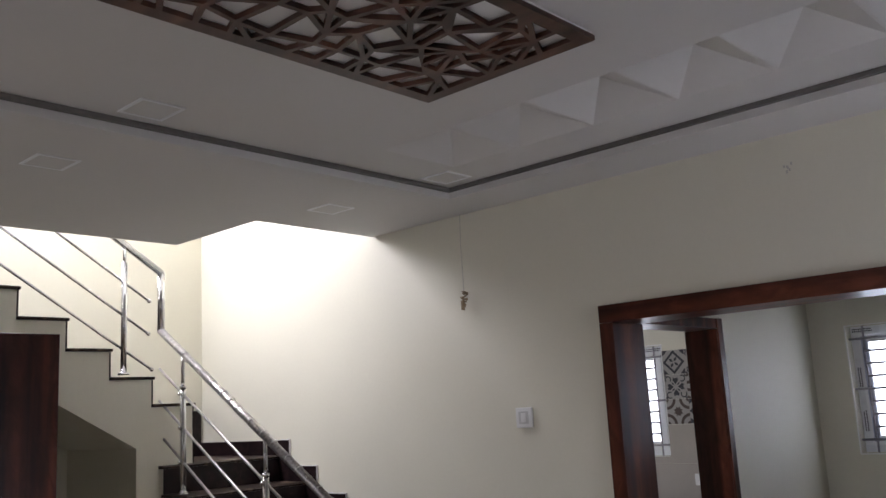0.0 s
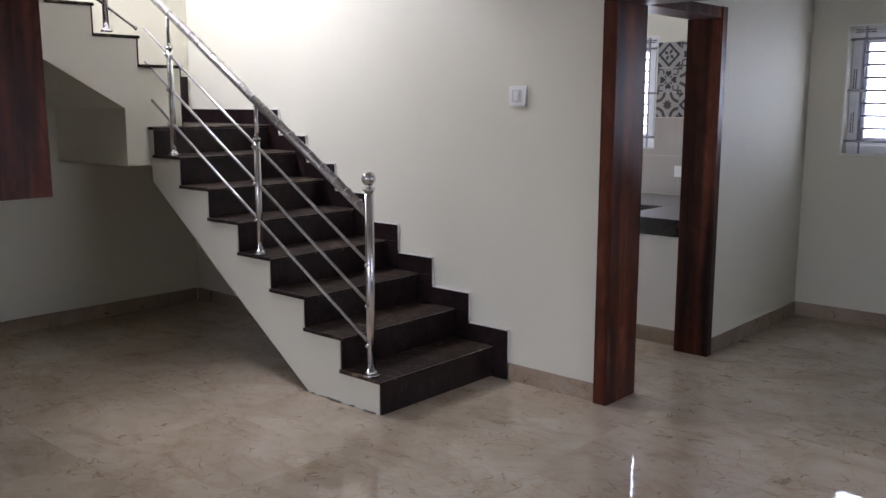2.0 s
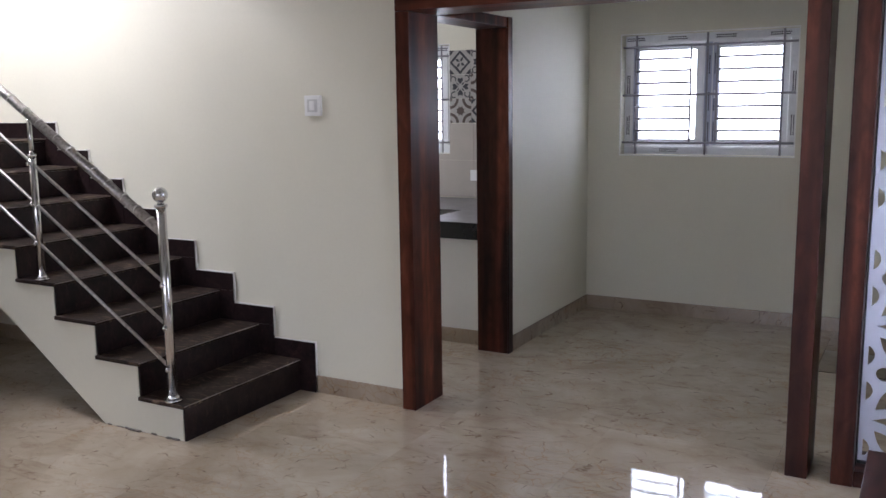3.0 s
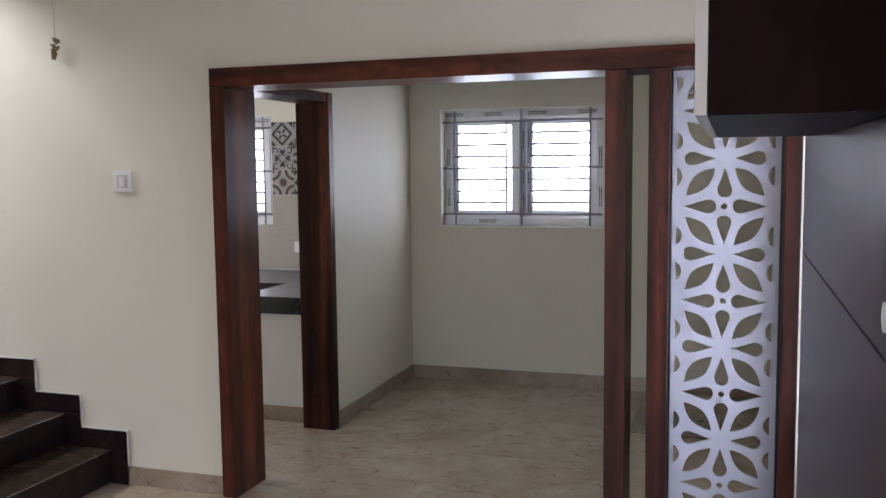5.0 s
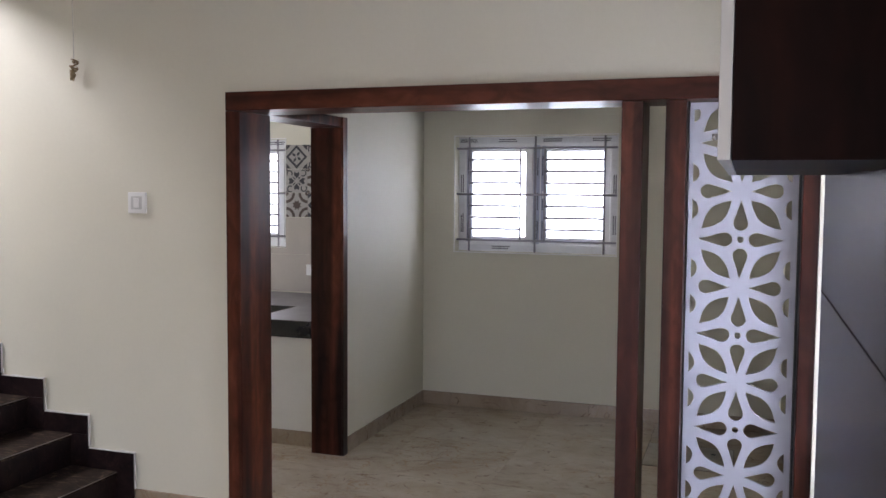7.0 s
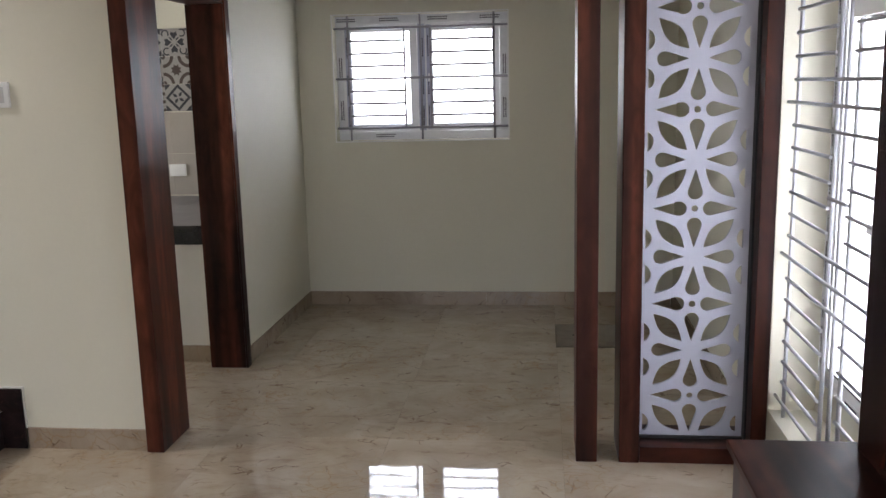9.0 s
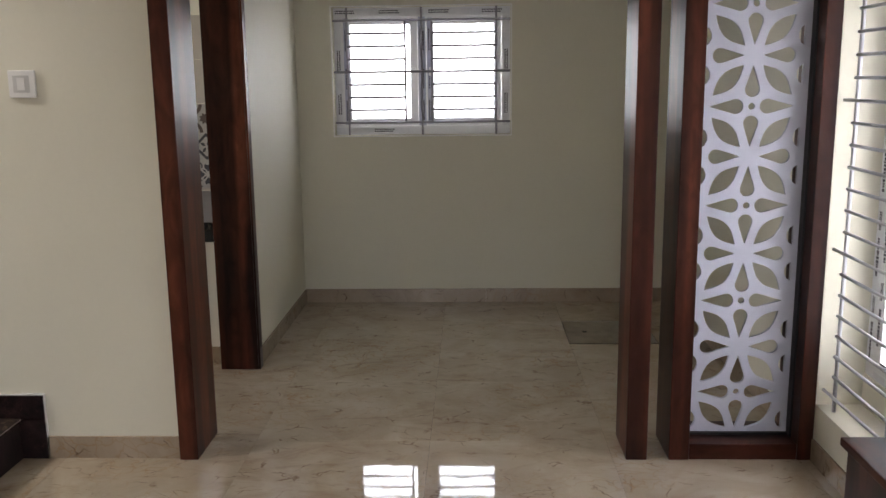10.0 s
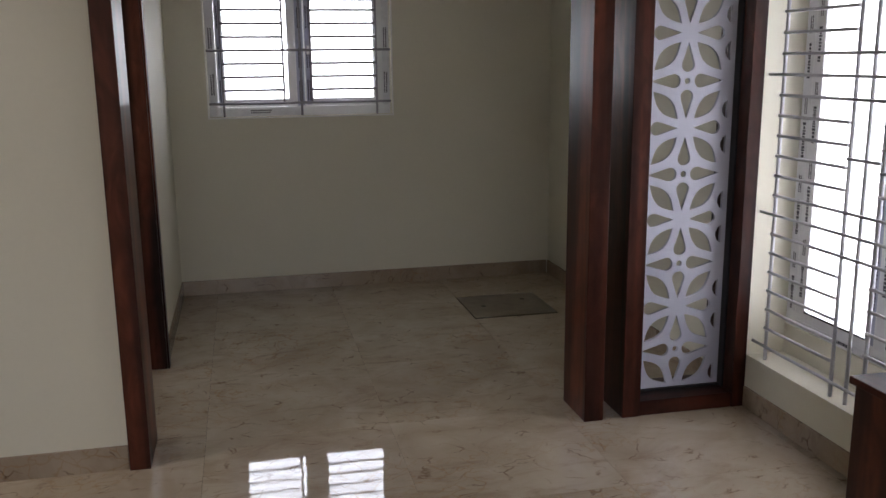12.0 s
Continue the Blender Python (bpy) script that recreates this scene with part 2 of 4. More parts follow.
M_GRANITE = marble_mat("dark_granite", (0.024, 0.014, 0.014), (0.006, 0.004, 0.005), (0.06, 0.03, 0.026), 0.3, 0.8, False, spec=0.22, smudge=0.35, zoom=3.6)
M_TREAD = marble_mat("dusty_granite_tread", (0.036, 0.023, 0.019), (0.005, 0.004, 0.004), (0.19, 0.125, 0.08), 0.42, 0.8, True, spec=0.13, smudge=0.95, zoom=3.4)
M_CRUMB = mat("mortar_crumb", (0.16, 0.14, 0.12), 0.9, scale=40, spread=0.5)
M_NOSE = mat("worn_nosing", (0.25, 0.21, 0.19), 0.4, scale=25, spread=0.5)
M_STEEL = mat("stainless_steel", (0.62, 0.62, 0.63), 0.18, 1.0, scale=20, spread=0.06)
M_FILM = mat("wrapping_film_steel", (0.38, 0.36, 0.35), 0.32, 0.8, scale=60, spread=0.35, bump=0.9, bump_scale=55)
M_CRINKLE = mat("crinkled_film", (0.62, 0.61, 0.58), 0.18, 0.0, scale=30, spread=0.2, bump=1.0, bump_scale=70)
M_RIM = mat("grey_plastic_rim", (0.62, 0.62, 0.61), 0.35, spread=0.04)
M_BAR = mat("grey_painted_bar", (0.48, 0.48, 0.52), 0.45, 0.0, spread=0.05)
M_BAR_DARK = mat("dull_grey_bar", (0.34, 0.33, 0.37), 0.6, 0.0, spread=0.05, spec=0.2)
M_UPVC = mat("white_upvc", (0.82, 0.83, 0.85), 0.3, spread=0.03)
M_TAPE = mat("protective_tape", (0.76, 0.77, 0.80), 0.4, spread=0.08, scale=12)
M_TAPE_BACKLIT = mat("bluish_backlit_tape", (0.46, 0.49, 0.62), 0.4, spread=0.12, scale=12)
M_PRINT = mat("print_grey", (0.06, 0.06, 0.08), 0.6)
M_GASKET = mat("black_gasket", (0.012, 0.012, 0.014), 0.5)
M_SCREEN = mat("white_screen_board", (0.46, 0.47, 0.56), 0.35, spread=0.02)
M_PLASTIC = mat("white_plastic", (0.84, 0.84, 0.83), 0.3, spread=0.02)
M_COUNTER = mat("grey_dusty_counter", (0.16, 0.15, 0.155), 0.35, scale=6, spread=0.2)
M_BLACK = mat("black_granite", (0.012, 0.012, 0.014), 0.2, spread=0.3)
M_BEIGE_TILE = mat("beige_wall_tile", (0.43, 0.39, 0.345), 0.3, spread=0.06, by_object=0.02)
M_PAT_BASE = mat("patterned_tile_ground", (0.36, 0.34, 0.325), 0.3, spread=0.1)
M_PAT_DARK = mat("patterned_tile_figure", (0.035, 0.035, 0.045), 0.3, spread=0.2)
M_PAT_BROWN = mat("patterned_tile_brown", (0.075, 0.052, 0.045), 0.3, spread=0.2)
M_HATCH = mat("hatch_stone", (0.215, 0.175, 0.125), 0.28, scale=14, spread=0.22)
M_JOINT = mat("dusty_joint", (0.13, 0.10, 0.07), 0.6)
M_CABLE = mat("cable_copper", (0.30, 0.22, 0.12), 0.5, spread=0.3, scale=40)
M_WIRE = mat("white_wire", (0.5, 0.48, 0.44), 0.6)
M_GROUND = mat("outside_ground", (0.2, 0.18, 0.15), 0.9, scale=0.5, spread=0.3, bump=0.3)
M_DIFF = mat("frosted_diffuser", (0.8, 0.8, 0.8), 0.3, spread=0.01)
M_GLASS = bpy.data.materials.new("window_glass")
M_GLASS.use_nodes = True
_g = M_GLASS.node_tree.nodes["Principled BSDF"]
_g.inputs["Roughness"].default_value, _g.inputs["Transmission Weight"].default_value, _g.inputs["IOR"].default_value = 0.02, 1.0, 1.05


# ---- mesh helpers ----
def box(bm, x0, x1, y0, y1, z0, z1, bevel=0.0):
    v = [bm.verts.new((x, y, z)) for z in (z0, z1) for y in (y0, y1) for x in (x0, x1)]
    fs = [bm.faces.new([v[i] for i in q]) for q in ((0, 2, 3, 1), (4, 5, 7, 6), (0, 1, 5, 4), (2, 6, 7, 3), (0, 4, 6, 2), (1, 3, 7, 5))]
    if bevel:
        edges = list({e for f in fs for e in f.edges})
        bmesh.ops.bevel(bm, geom=edges, offset=bevel, segments=2, affect="EDGES", profile=0.5)


def rod(bm, p, q, r, n=10, r2=None):
    p, q = Vector(p), Vector(q)
    d = (q - p).normalized()
    u = d.orthogonal().normalized()
    w = d.cross(u)
    r2 = r if r2 is None else r2
    a = [bm.verts.new(p + (u * math.cos(t) + w * math.sin(t)) * r) for t in [2 * math.pi * i / n for i in range(n)]]
    b = [bm.verts.new(q + (u * math.cos(t) + w * math.sin(t)) * r2) for t in [2 * math.pi * i / n for i in range(n)]]
    bm.faces.new(a[::-1]), bm.faces.new(b)
    for i in range(n):
        f = bm.faces.new((a[i], a[(i + 1) % n], b[(i + 1) % n], b[i]))
        f.smooth = True


def ball(bm, c, r):
    res = bmesh.ops.create_uvsphere(bm, u_segments=20, v_segments=12, radius=r, matrix=Matrix.Translation(c))
    for v in res["verts"]:
        for f in v.link_faces:
            f.smooth = True


def prism(bm, pts, axis, a, b):
    """A polygon of (u, v) pushed from a to b along an axis (0: u=y, v=z; 1: u=x, v=z; 2: u=x, v=y)."""
    def at(u, v, w):
        return {0: (w, u, v), 1: (u, w, v), 2: (u, v, w)}[axis]
    lo = [bm.verts.new(at(u, v, a)) for u, v in pts]
    hi = [bm.verts.new(at(u, v, b)) for u, v in pts]
    bm.faces.new(lo), bm.faces.new(hi[::-1])
    for i in range(len(pts)):
        j = (i + 1) % len(pts)
        bm.faces.new((lo[i], hi[i], hi[j], lo[j]))
    bmesh.ops.recalc_face_normals(bm, faces=bm.faces)


def part(name, bm, material, parent=None, label=""):
    me = bpy.data.meshes.new(name)
    bm.to_mesh(me)
    bm.free()
    me.materials.append(material)
    ob = new(name, me)
    ob.parent = parent
    return tagged(ob, label)


def boxes(name, rows, material, parent=None, label="", bevel=0.0):
    bm = bmesh.new()
    for r in rows:
        box(bm, *r, bevel=bevel)
    return part(name, bm, material, parent, label)


def thing(name, x, y, z, label, category, group="", kind=""):
    ob = new(name)
    ob.location = (x, y, z)
    ob.empty_display_size = 0.1
    return tagged(ob, label, category, group, kind)


def adopt(parent):
    """Parts were made in world coordinates; keep them there under their thing."""
    bpy.context.view_layer.update()
    for o in parent.children:
        o.matrix_parent_inverse = parent.matrix_world.inverted()


def cutout(name, outline, holes, thick, material, m, parent=None, label=""):
    """A board with holes through it: outline and holes are (x, y) loops in its own plane."""
    cu = bpy.data.curves.new(name, "CURVE")
    cu.dimensions, cu.fill_mode, cu.extrude = "2D", "BOTH", thick / 2
    for loop in [outline] + holes:
        sp = cu.splines.new("POLY")
        sp.points.add(len(loop) - 1)
        for k, (x, y) in enumerate(loop):
            sp.points[k].co = (x, y, 0, 1)
        sp.use_cyclic_u = True
    tmp = new(name, cu)
    dg = bpy.context.evaluated_depsgraph_get()
    me = bpy.data.meshes.new_from_object(tmp.evaluated_get(dg))
    bpy.data.objects.remove(tmp)
    me.transform(m)
    me.materials.clear()
    me.materials.append(material)
    ob = new(name, me)
    ob.parent = parent
    return tagged(ob, label)


# ---- plan ----
XL, XR = -5.93, 0.59          # outer wall of the stair, wall of the tall window
YB, YF = 2.73, -7.0           # back wall of the nook, wall behind the camera
XK = -2.10                    # partition between nook and kitchen
TH = 0.25                     # thickness of walls
CEIL = 2.845                  # lower ring of the ceiling
STEP, GO = 0.1785, 0.295
SX, SY = -2.865, -0.92        # foot and open side of the first flight


def structure(name, rows, material, label, bevel=0.0):
    return tagged(boxes(name, rows, material, bevel=bevel), label, name.split("_")[0], kind="structure")


structure("ground", [(-60, 60, -60, 60, -0.5, -0.25)], M_GROUND, "bare ground round the house")
W1 = (-1.84, -0.585, 1.228, 2.12)   # nook window x0 x1 z0 z1
W2 = (-1.29, -0.012, 0.25, 2.12)
UP = 0.39                           # top of the upstand under the tall window's frame    # tall window y0 y1 z0 z1
W3 = (-4.6, -3.33, 1.215, 2.12)     # kitchen window

structure("wall_back", [
    (XL - TH, W3[0], YB, YB + TH, -0.2, 3.0), (W3[1], W1[0], YB, YB + TH, -0.2, 3.0), (W1[1], XR + TH, YB, YB + TH, -0.2, 3.0),
    (W1[0], W1[1], YB, YB + TH, -0.2, W1[2]), (W1[0], W1[1], YB, YB + TH, W1[3], 3.0),
    (W3[0], W3[1], YB, YB + TH, -0.2, W3[2]), (W3[0], W3[1], YB, YB + TH, W3[3], 3.0)], M_WALL, "cream painted back wall of the dining nook")
structure("wall_window_side", [
    (XR, XR + TH, W2[1], YB, -0.2, 3.0), (XR, XR + TH, YF, W2[0], -0.2, 3.0),
    (XR, XR + TH, W2[0], W2[1], -0.2, W2[2]), (XR + 0.19, XR + TH, W2[0], W2[1], W2[2], UP), (XR, XR + TH, W2[0], W2[1], W2[3], 3.0)], M_WALL, "cream painted wall with a tall window")
structure("wall_main", [(XL, -2.125, 0, TH, -0.2, 6.0), (-2.125, XR, 0, TH, 2.16, 3.0)], M_WALL, "smooth cream painted main wall beside the stairs")
structure("wall_partition", [(XK - 0.2, XK, 1.215, YB, -0.2, 3.0), (XK - 0.2, XK, TH, 1.215, 2.155, 3.0)], M_WALL, "cream painted partition between nook and kitchen")
# opening at y 0.8 to 2.0 is unseen, added for the kitchen fill
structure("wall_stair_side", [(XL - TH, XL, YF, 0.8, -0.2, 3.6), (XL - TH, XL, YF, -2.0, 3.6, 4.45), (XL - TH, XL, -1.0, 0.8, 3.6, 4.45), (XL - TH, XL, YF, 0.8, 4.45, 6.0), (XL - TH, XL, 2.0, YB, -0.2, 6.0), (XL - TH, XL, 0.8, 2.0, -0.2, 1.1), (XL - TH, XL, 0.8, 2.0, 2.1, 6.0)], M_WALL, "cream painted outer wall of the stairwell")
structure("wall_front", [(XL - TH, -2.8, YF - TH, YF, -0.2, 3.0), (0.0, XR + TH, YF - TH, YF, -0.2, 3.0), (-2.8, 0.0, YF - TH, YF, 2.4, 3.0)], M_WALL, "cream painted front wall with a wide opening")
structure("wall_pillar", [(-4.42, -4.17, YF, -2.285, -0.2, CEIL)], M_WALL, "white painted wall end beside the stairs")
structure("wall_upper_floor", [(-3.9, -3.65, -4.5, 0, 3.15, 6.0), (XL, -3.9, -4.5, -4.25, 3.15, 6.0)], M_WALL, "cream painted walls of the upper floor")
# unseen slab, added to stop sky and sun entering from above
structure("roof", [(XL, -3.9, -4.25, 0, 4.5, 4.6)], M_WHITE, "unseen white roof slab that keeps daylight out of the stairwell")

# ---- ceiling: low ring, groove with painted shade, raised field with pyramids ----
HX, HX2, HY = -3.865, -4.74, -0.93     # edges of the stairwell opening
TX0, TX1, TY1, TY0 = -2.84, 0.10, -0.36, -5.2
bm = bmesh.new()
RT = 3.12
for r in ((HX, TX0, HY, 0, CEIL, RT), (HX2, TX0, YF, HY, CEIL, RT), (XL, HX2, YF, -3.04, CEIL, RT),
          (TX0, TX1, TY1, 0, CEIL, RT), (TX0, TX1, YF, TY0, CEIL, RT), (TX1, XR, YF, 0, CEIL, RT)):
    box(bm, *r)
PY0, PY1, PX0, PS, PW = -1.17, -0.68, -2.51, 0.419, 0.408
FZ = 2.902
box(bm, TX0, TX1, TY0, PY0, FZ, RT)
box(bm, TX0, TX1, PY1, TY1, FZ, RT)
box(bm, TX0, PX0, PY0, PY1, FZ, RT)
PN = 6
box(bm, PX0 + PN * PS, TX1, PY0, PY1, FZ, RT)
for i in range(PN):
    x0, x1 = PX0 + i * PS, PX0 + i * PS + PW
    box(bm, x1, x0 + PS, PY0, PY1, FZ, RT)
    c = [bm.verts.new(p) for p in ((x0, PY0, FZ), (x1, PY0, FZ), (x1, PY1, FZ), (x0, PY1, FZ))]
    a = bm.verts.new(((x0 + x1) / 2, (PY0 + PY1) / 2, FZ + 0.105))
    for k in range(4):
        bm.faces.new((c[k], c[(k + 1) % 4], a))
tagged(part("ceiling", bm, M_CEIL), "white false ceiling with raised field and recessed pyramids", "ceiling", kind="structure")
# solid dark strips stand in for the shade inside the cove slot
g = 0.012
tagged(boxes("ceiling_groove", [(TX0 + 0.003, TX0 + 0.03, TY0, TY1, FZ - 0.022, FZ - 0.002), (TX0 + 0.03, TX1, TY1 - 0.03, TY1 - 0.003, FZ - 0.022, FZ - 0.003)], M_GROOVE_SHADE),
       "dark strips painted as the shade in the raised ceiling's groove", "groove", kind="structure")
tagged(boxes("ceiling_nook", [(XL, XR, TH, YB, 2.95, 3.0)], M_CEIL), "white ceiling of nook and kitchen", "ceiling", kind="structure")

# ---- floor base (tiles follow at the end) ----
structure("floor", [(XL, XR, YF, YB, -0.2, -0.012)], M_SKIRT, "beige polished marble floor with brown veins")


# ---- staircase ----
def staircase():
    st = thing("staircase", -4, -0.5, 0, "L-shaped staircase with dark granite treads and a cream plastered side", "staircase")
    N = 8
    rng = random.Random(4)
    pts = [(SX, 0.0)]
    for i in range(N):
        x = SX - GO * i
        pts += [(x, STEP * (i + 1) - 0.012), (x - GO if i < N - 1 else -4.955, STEP * (i + 1) - 0.012)]
    pts += [(-4.955, 1.085), (-4.14, 0.50), (-3.425, 0.0)]
    bm = bmesh.new()
    prism(bm, pts, 1, SY, -0.002)
    part("flight_body", bm, M_WALL, st, "cream plastered flight with a sloping underside")
    for i in range(N):
        x = SX - GO * i
        deep = GO if i < N - 1 else 1.06
        boxes("tread", [(x - deep + 0.002, x + 0.022, SY - 0.012, -0.004, STEP * (i + 1) - 0.012, STEP * (i + 1) + 0.008)], M_TREAD, st, "dusty dark granite tread", bevel=0.003)
        boxes("nosing_edge", [(x + 0.0222, x + 0.0235, SY - 0.010, -0.02, STEP * (i + 1) + 0.001, STEP * (i + 1) + 0.0055)], M_NOSE, st, "pale worn nosing edge")
        boxes("riser", [(x + 0.002, x + 0.013, SY + 0.004, -0.004, STEP * i + 0.009 if i else 0.0, STEP * (i + 1) - 0.013)], M_GRANITE, st, "dark granite riser")
    # stepped skirting on the wall
    for i in range(N):
        x = SX - GO * i
        z = STEP * (i + 1)
        x1 = x + 0.127
        boxes("stair_skirting", [(x - GO + 0.130 if i < N - 1 else XL + 0.003, x1, -0.018, -0.003, z + 0.009 if i else z - STEP + 0.18, z + 0.112),
                                 (x + 0.014, x1, -0.018, -0.003, z - STEP + (0.01 if i else 0.0), z + 0.008)], M_GRANITE, st, "dark granite stepped skirting")
        rows = []
        xa, xb, zt_ = x - GO + 0.13, x1 + 0.006, z + 0.1125
        for k in range(9):
            u0, u1 = xa + (xb - xa) * k / 9, xa + (xb - xa) * (k + 1) / 9
            rows.append((u0, u1, -0.012, -0.002, zt_, zt_ + rng.uniform(0.002, 0.009)))
        za = z - STEP + (0.125 if i else 0.002)
        for k in range(6):
            v0, v1 = za + (zt_ - za) * k / 6, za + (zt_ - za) * (k + 1) / 6 - 0.0002
            rows.append((x1 + 0.0005, x1 + rng.uniform(0.004, 0.013), -0.012, -0.002, v0, v1))
        boxes("plaster_edge", rows, M_WHITE, st, "rough white plaster edge")
    # landing
    boxes("landing", [(XL + 0.002, -4.958, SY, -0.002, 1.18, 8 * STEP - 0.013)], M_WALL, st, "cream plastered landing")
    zl = 8 * STEP
    # upper flight climbs along the outer wall
    x0, x1 = XL + 0.003, -4.96
    y, z = -0.685, zl
    ys = [(-0.685, 1.822), (-0.983, 1.998), (-1.272, 2.176), (-1.552, 2.36), (-1.846, 2.537), (-2.14, 2.71), (-2.43, 2.885), (-2.72, 3.06)]
    pts = [(-0.685, 1.42)]
    for i, (yy, zz) in enumerate(ys):
        pts.append((yy, zz - 0.012))
        nxt = ys[i + 1][0] if i < len(ys) - 1 else -3.1
        pts.append((nxt, zz - 0.012))
    pts += [(-3.1, 2.72), (-1.085, 1.555), (-1.085, 1.19), (SY - 0.004, 1.19), (SY - 0.004, 1.42)]
    bm = bmesh.new()
    prism(bm, pts, 0, x0, x1)
    part("upper_flight_body", bm, M_WALL, st, "cream plastered upper flight with a sloping underside")
    prev = zl
    for i, (yy, zz) in enumerate(ys):
        nxt = ys[i + 1][0] if i < len(ys) - 1 else -3.1
        boxes("tread", [(x0, x1 + 0.012, nxt + 0.002, yy + 0.02, zz - 0.011, zz + 0.008)], M_TREAD, st, "dusty dark granite tread", bevel=0.003)
        boxes("riser", [(x0, x1 - 0.004, yy + 0.002, yy + 0.013, prev + 0.009, zz - 0.013)], M_GRANITE, st, "dark granite riser")
        prev = zz
    boxes("landing_skirting", [(XL + 0.003, XL + 0.016, -0.66, -0.02, zl + 0.009, 1.79)], M_GRANITE, st, "dark granite skirting on the landing")
    # ragged plaster line where the flight meets the floor
    rows = []
    x = -3.40
    while x < SX - 0.02:
        w = rng.uniform(0.02, 0.07)
        if rng.random() < 0.7:
            rows.append((x, x + w * 0.8, SY - rng.uniform(0.004, 0.016), SY - 0.001, 0.0003, rng.uniform(0.003, 0.009)))
        x += w
    tagged(boxes("floor_crumbs", rows, M_CRUMB, st), "dirty mortar crumbs along the foot of the flight", kind="stuff")
    adopt(st)


staircase()


def railing():
    r = thing("stair_railing", -2.93, -0.86, STEP, "polished steel stair railing with a ball newel, partly film-wrapped", "railing")
    yr = -0.893
    x0 = -2.95
    bm = bmesh.new()
    z0 = STEP + 0.008
    rod(bm, (x0, yr, z0), (x0, yr, 1.155), 0.0235, 20)
    nw = part("newel", bm, M_STEEL, r, "thick steel newel post")
    bm = bmesh.new()
    ball(bm, (x0, yr, 1.213), 0.037)
    part("ball_finial", bm, M_STEEL, nw, "polished steel ball")
    bm = bmesh.new()
    rod(bm, (x0, yr, 1.153), (x0, yr, 1.168), 0.031, 20)
    rod(bm, (x0, yr, 1.168), (x0, yr, 1.181), 0.016, 16)
    part("collar", bm, M_STEEL, nw)
    bm = bmesh.new()
    rod(bm, (x0, yr, z0), (x0, yr, z0 + 0.012), 0.045, 20)
    rod(bm, (x0, yr, z0 + 0.012), (x0, yr, z0 + 0.03), 0.036, 20, 0.026)
    part("base_cover", bm, M_STEEL, nw)
    slope = 0.622
    def zr(x, h):
        return h + (x0 - x) * slope
    posts = [(-3.865, 4), (-4.73, 7)]
    for px, k in posts:
        bm = bmesh.new()
        zb = STEP * k + 0.008
        top = zr(px, 1.035)
        rod(bm, (px, yr, zb), (px, yr, top - 0.22), 0.019, 16)
        rod(bm, (px, yr, top - 0.22), (px, yr, top - 0.012), 0.012, 12)
        b = part("baluster", bm, M_STEEL, r)
        bm = bmesh.new()
        rod(bm, (px, yr, zb), (px, yr, zb + 0.012), 0.036, 16)
        rod(bm, (px, yr, zb + 0.012), (px, yr, zb + 0.026), 0.03, 16, 0.021)
        part("base_cover", bm, M_STEEL, b)
        bm = bmesh.new()
        rod(bm, (px, yr, top - 0.225), (px, yr, top - 0.21), 0.022, 16)
        part("collar", bm, M_STEEL, b)
    for h in (0.352, 0.563, 0.775):
        bm = bmesh.new()
        xe = -5.02
        rod(bm, (x0, yr + 0.0, zr(x0, h)), (xe, yr, zr(xe, h)), 0.0085, 10)
        part("rail_rod", bm, M_FILM, r, "thin rail rod wrapped in dull film")
        for px in (x0, -3.865, -4.73):
            bm = bmesh.new()
            ball(bm, (px, yr - 0.024, zr(px, h)), 0.013)
            part("rod_clamp", bm, M_STEEL, r)
    bm = bmesh.new()
    rod(bm, (x0 - 0.01, yr, zr(x0, 1.035)), (-5.0, yr, zr(-5.0, 1.035)), 0.0245, 18)
    ball(bm, (-5.0, yr, zr(-5.0, 1.035)), 0.0245)
    hr = part("handrail", bm, M_FILM, r, "steel handrail still wrapped in film")
    rng = random.Random(8)
    u = x0 - 0.08
    while u > -4.95:
        bm = bmesh.new()
        t = rng.uniform(0.003, 0.007)
        q = rng.uniform(-0.012, 0.012)
        rod(bm, (u, yr, zr(u, 1.035)), (u - t, yr, zr(u - t, 1.035) + q * 0.2), 0.0262, 14)
        part("film_fold", bm, M_CRINKLE, hr, "pale fold of the film")
        u -= rng.uniform(0.07, 0.13)
    # upper flight
    xu, su = -5.0, 0.64
    zc, ztop = zr(-5.0, 1.035), 2.70
    bm = bmesh.new()
    rod(bm, (xu, yr, zc), (xu, yr, ztop), 0.0245, 18)
    ball(bm, (xu, yr, ztop), 0.0245)
    part("riser_post", bm, M_STEEL, r, "upright turn of the handrail")
    bm = bmesh.new()
    rod(bm, (xu, yr, ztop), (xu, -2.6, ztop + (2.6 + yr) * su), 0.0245, 18)
    part("handrail", bm, M_STEEL, r)
    for zs, y0 in ((2.055, -0.96), (2.29, -0.985), (2.505, -0.98)):
        bm = bmesh.new()
        rod(bm, (xu, y0, zs), (xu, -2.6, zs + (2.6 + y0) * su), 0.0085, 10)
        ball(bm, (xu, y0, zs), 0.014)
        part("rail_rod", bm, M_STEEL, r, "thin steel rail rod")
    for py, zb in ((-1.155, 2.021), (-2.05, 2.543)):
        bm = bmesh.new()
        top = ztop - (py - yr) * su
        rod(bm, (xu, py, zb), (xu, py, top - 0.12), 0.019, 16)
        rod(bm, (xu, py, top - 0.12), (xu, py, top), 0.012, 12)
        b = part("baluster", bm, M_STEEL, r)
        bm = bmesh.new()
        rod(bm, (xu, py, zb), (xu, py, zb + 0.012), 0.036, 16)
        part("base_cover", bm, M_STEEL, b)
    adopt(r)


railing()


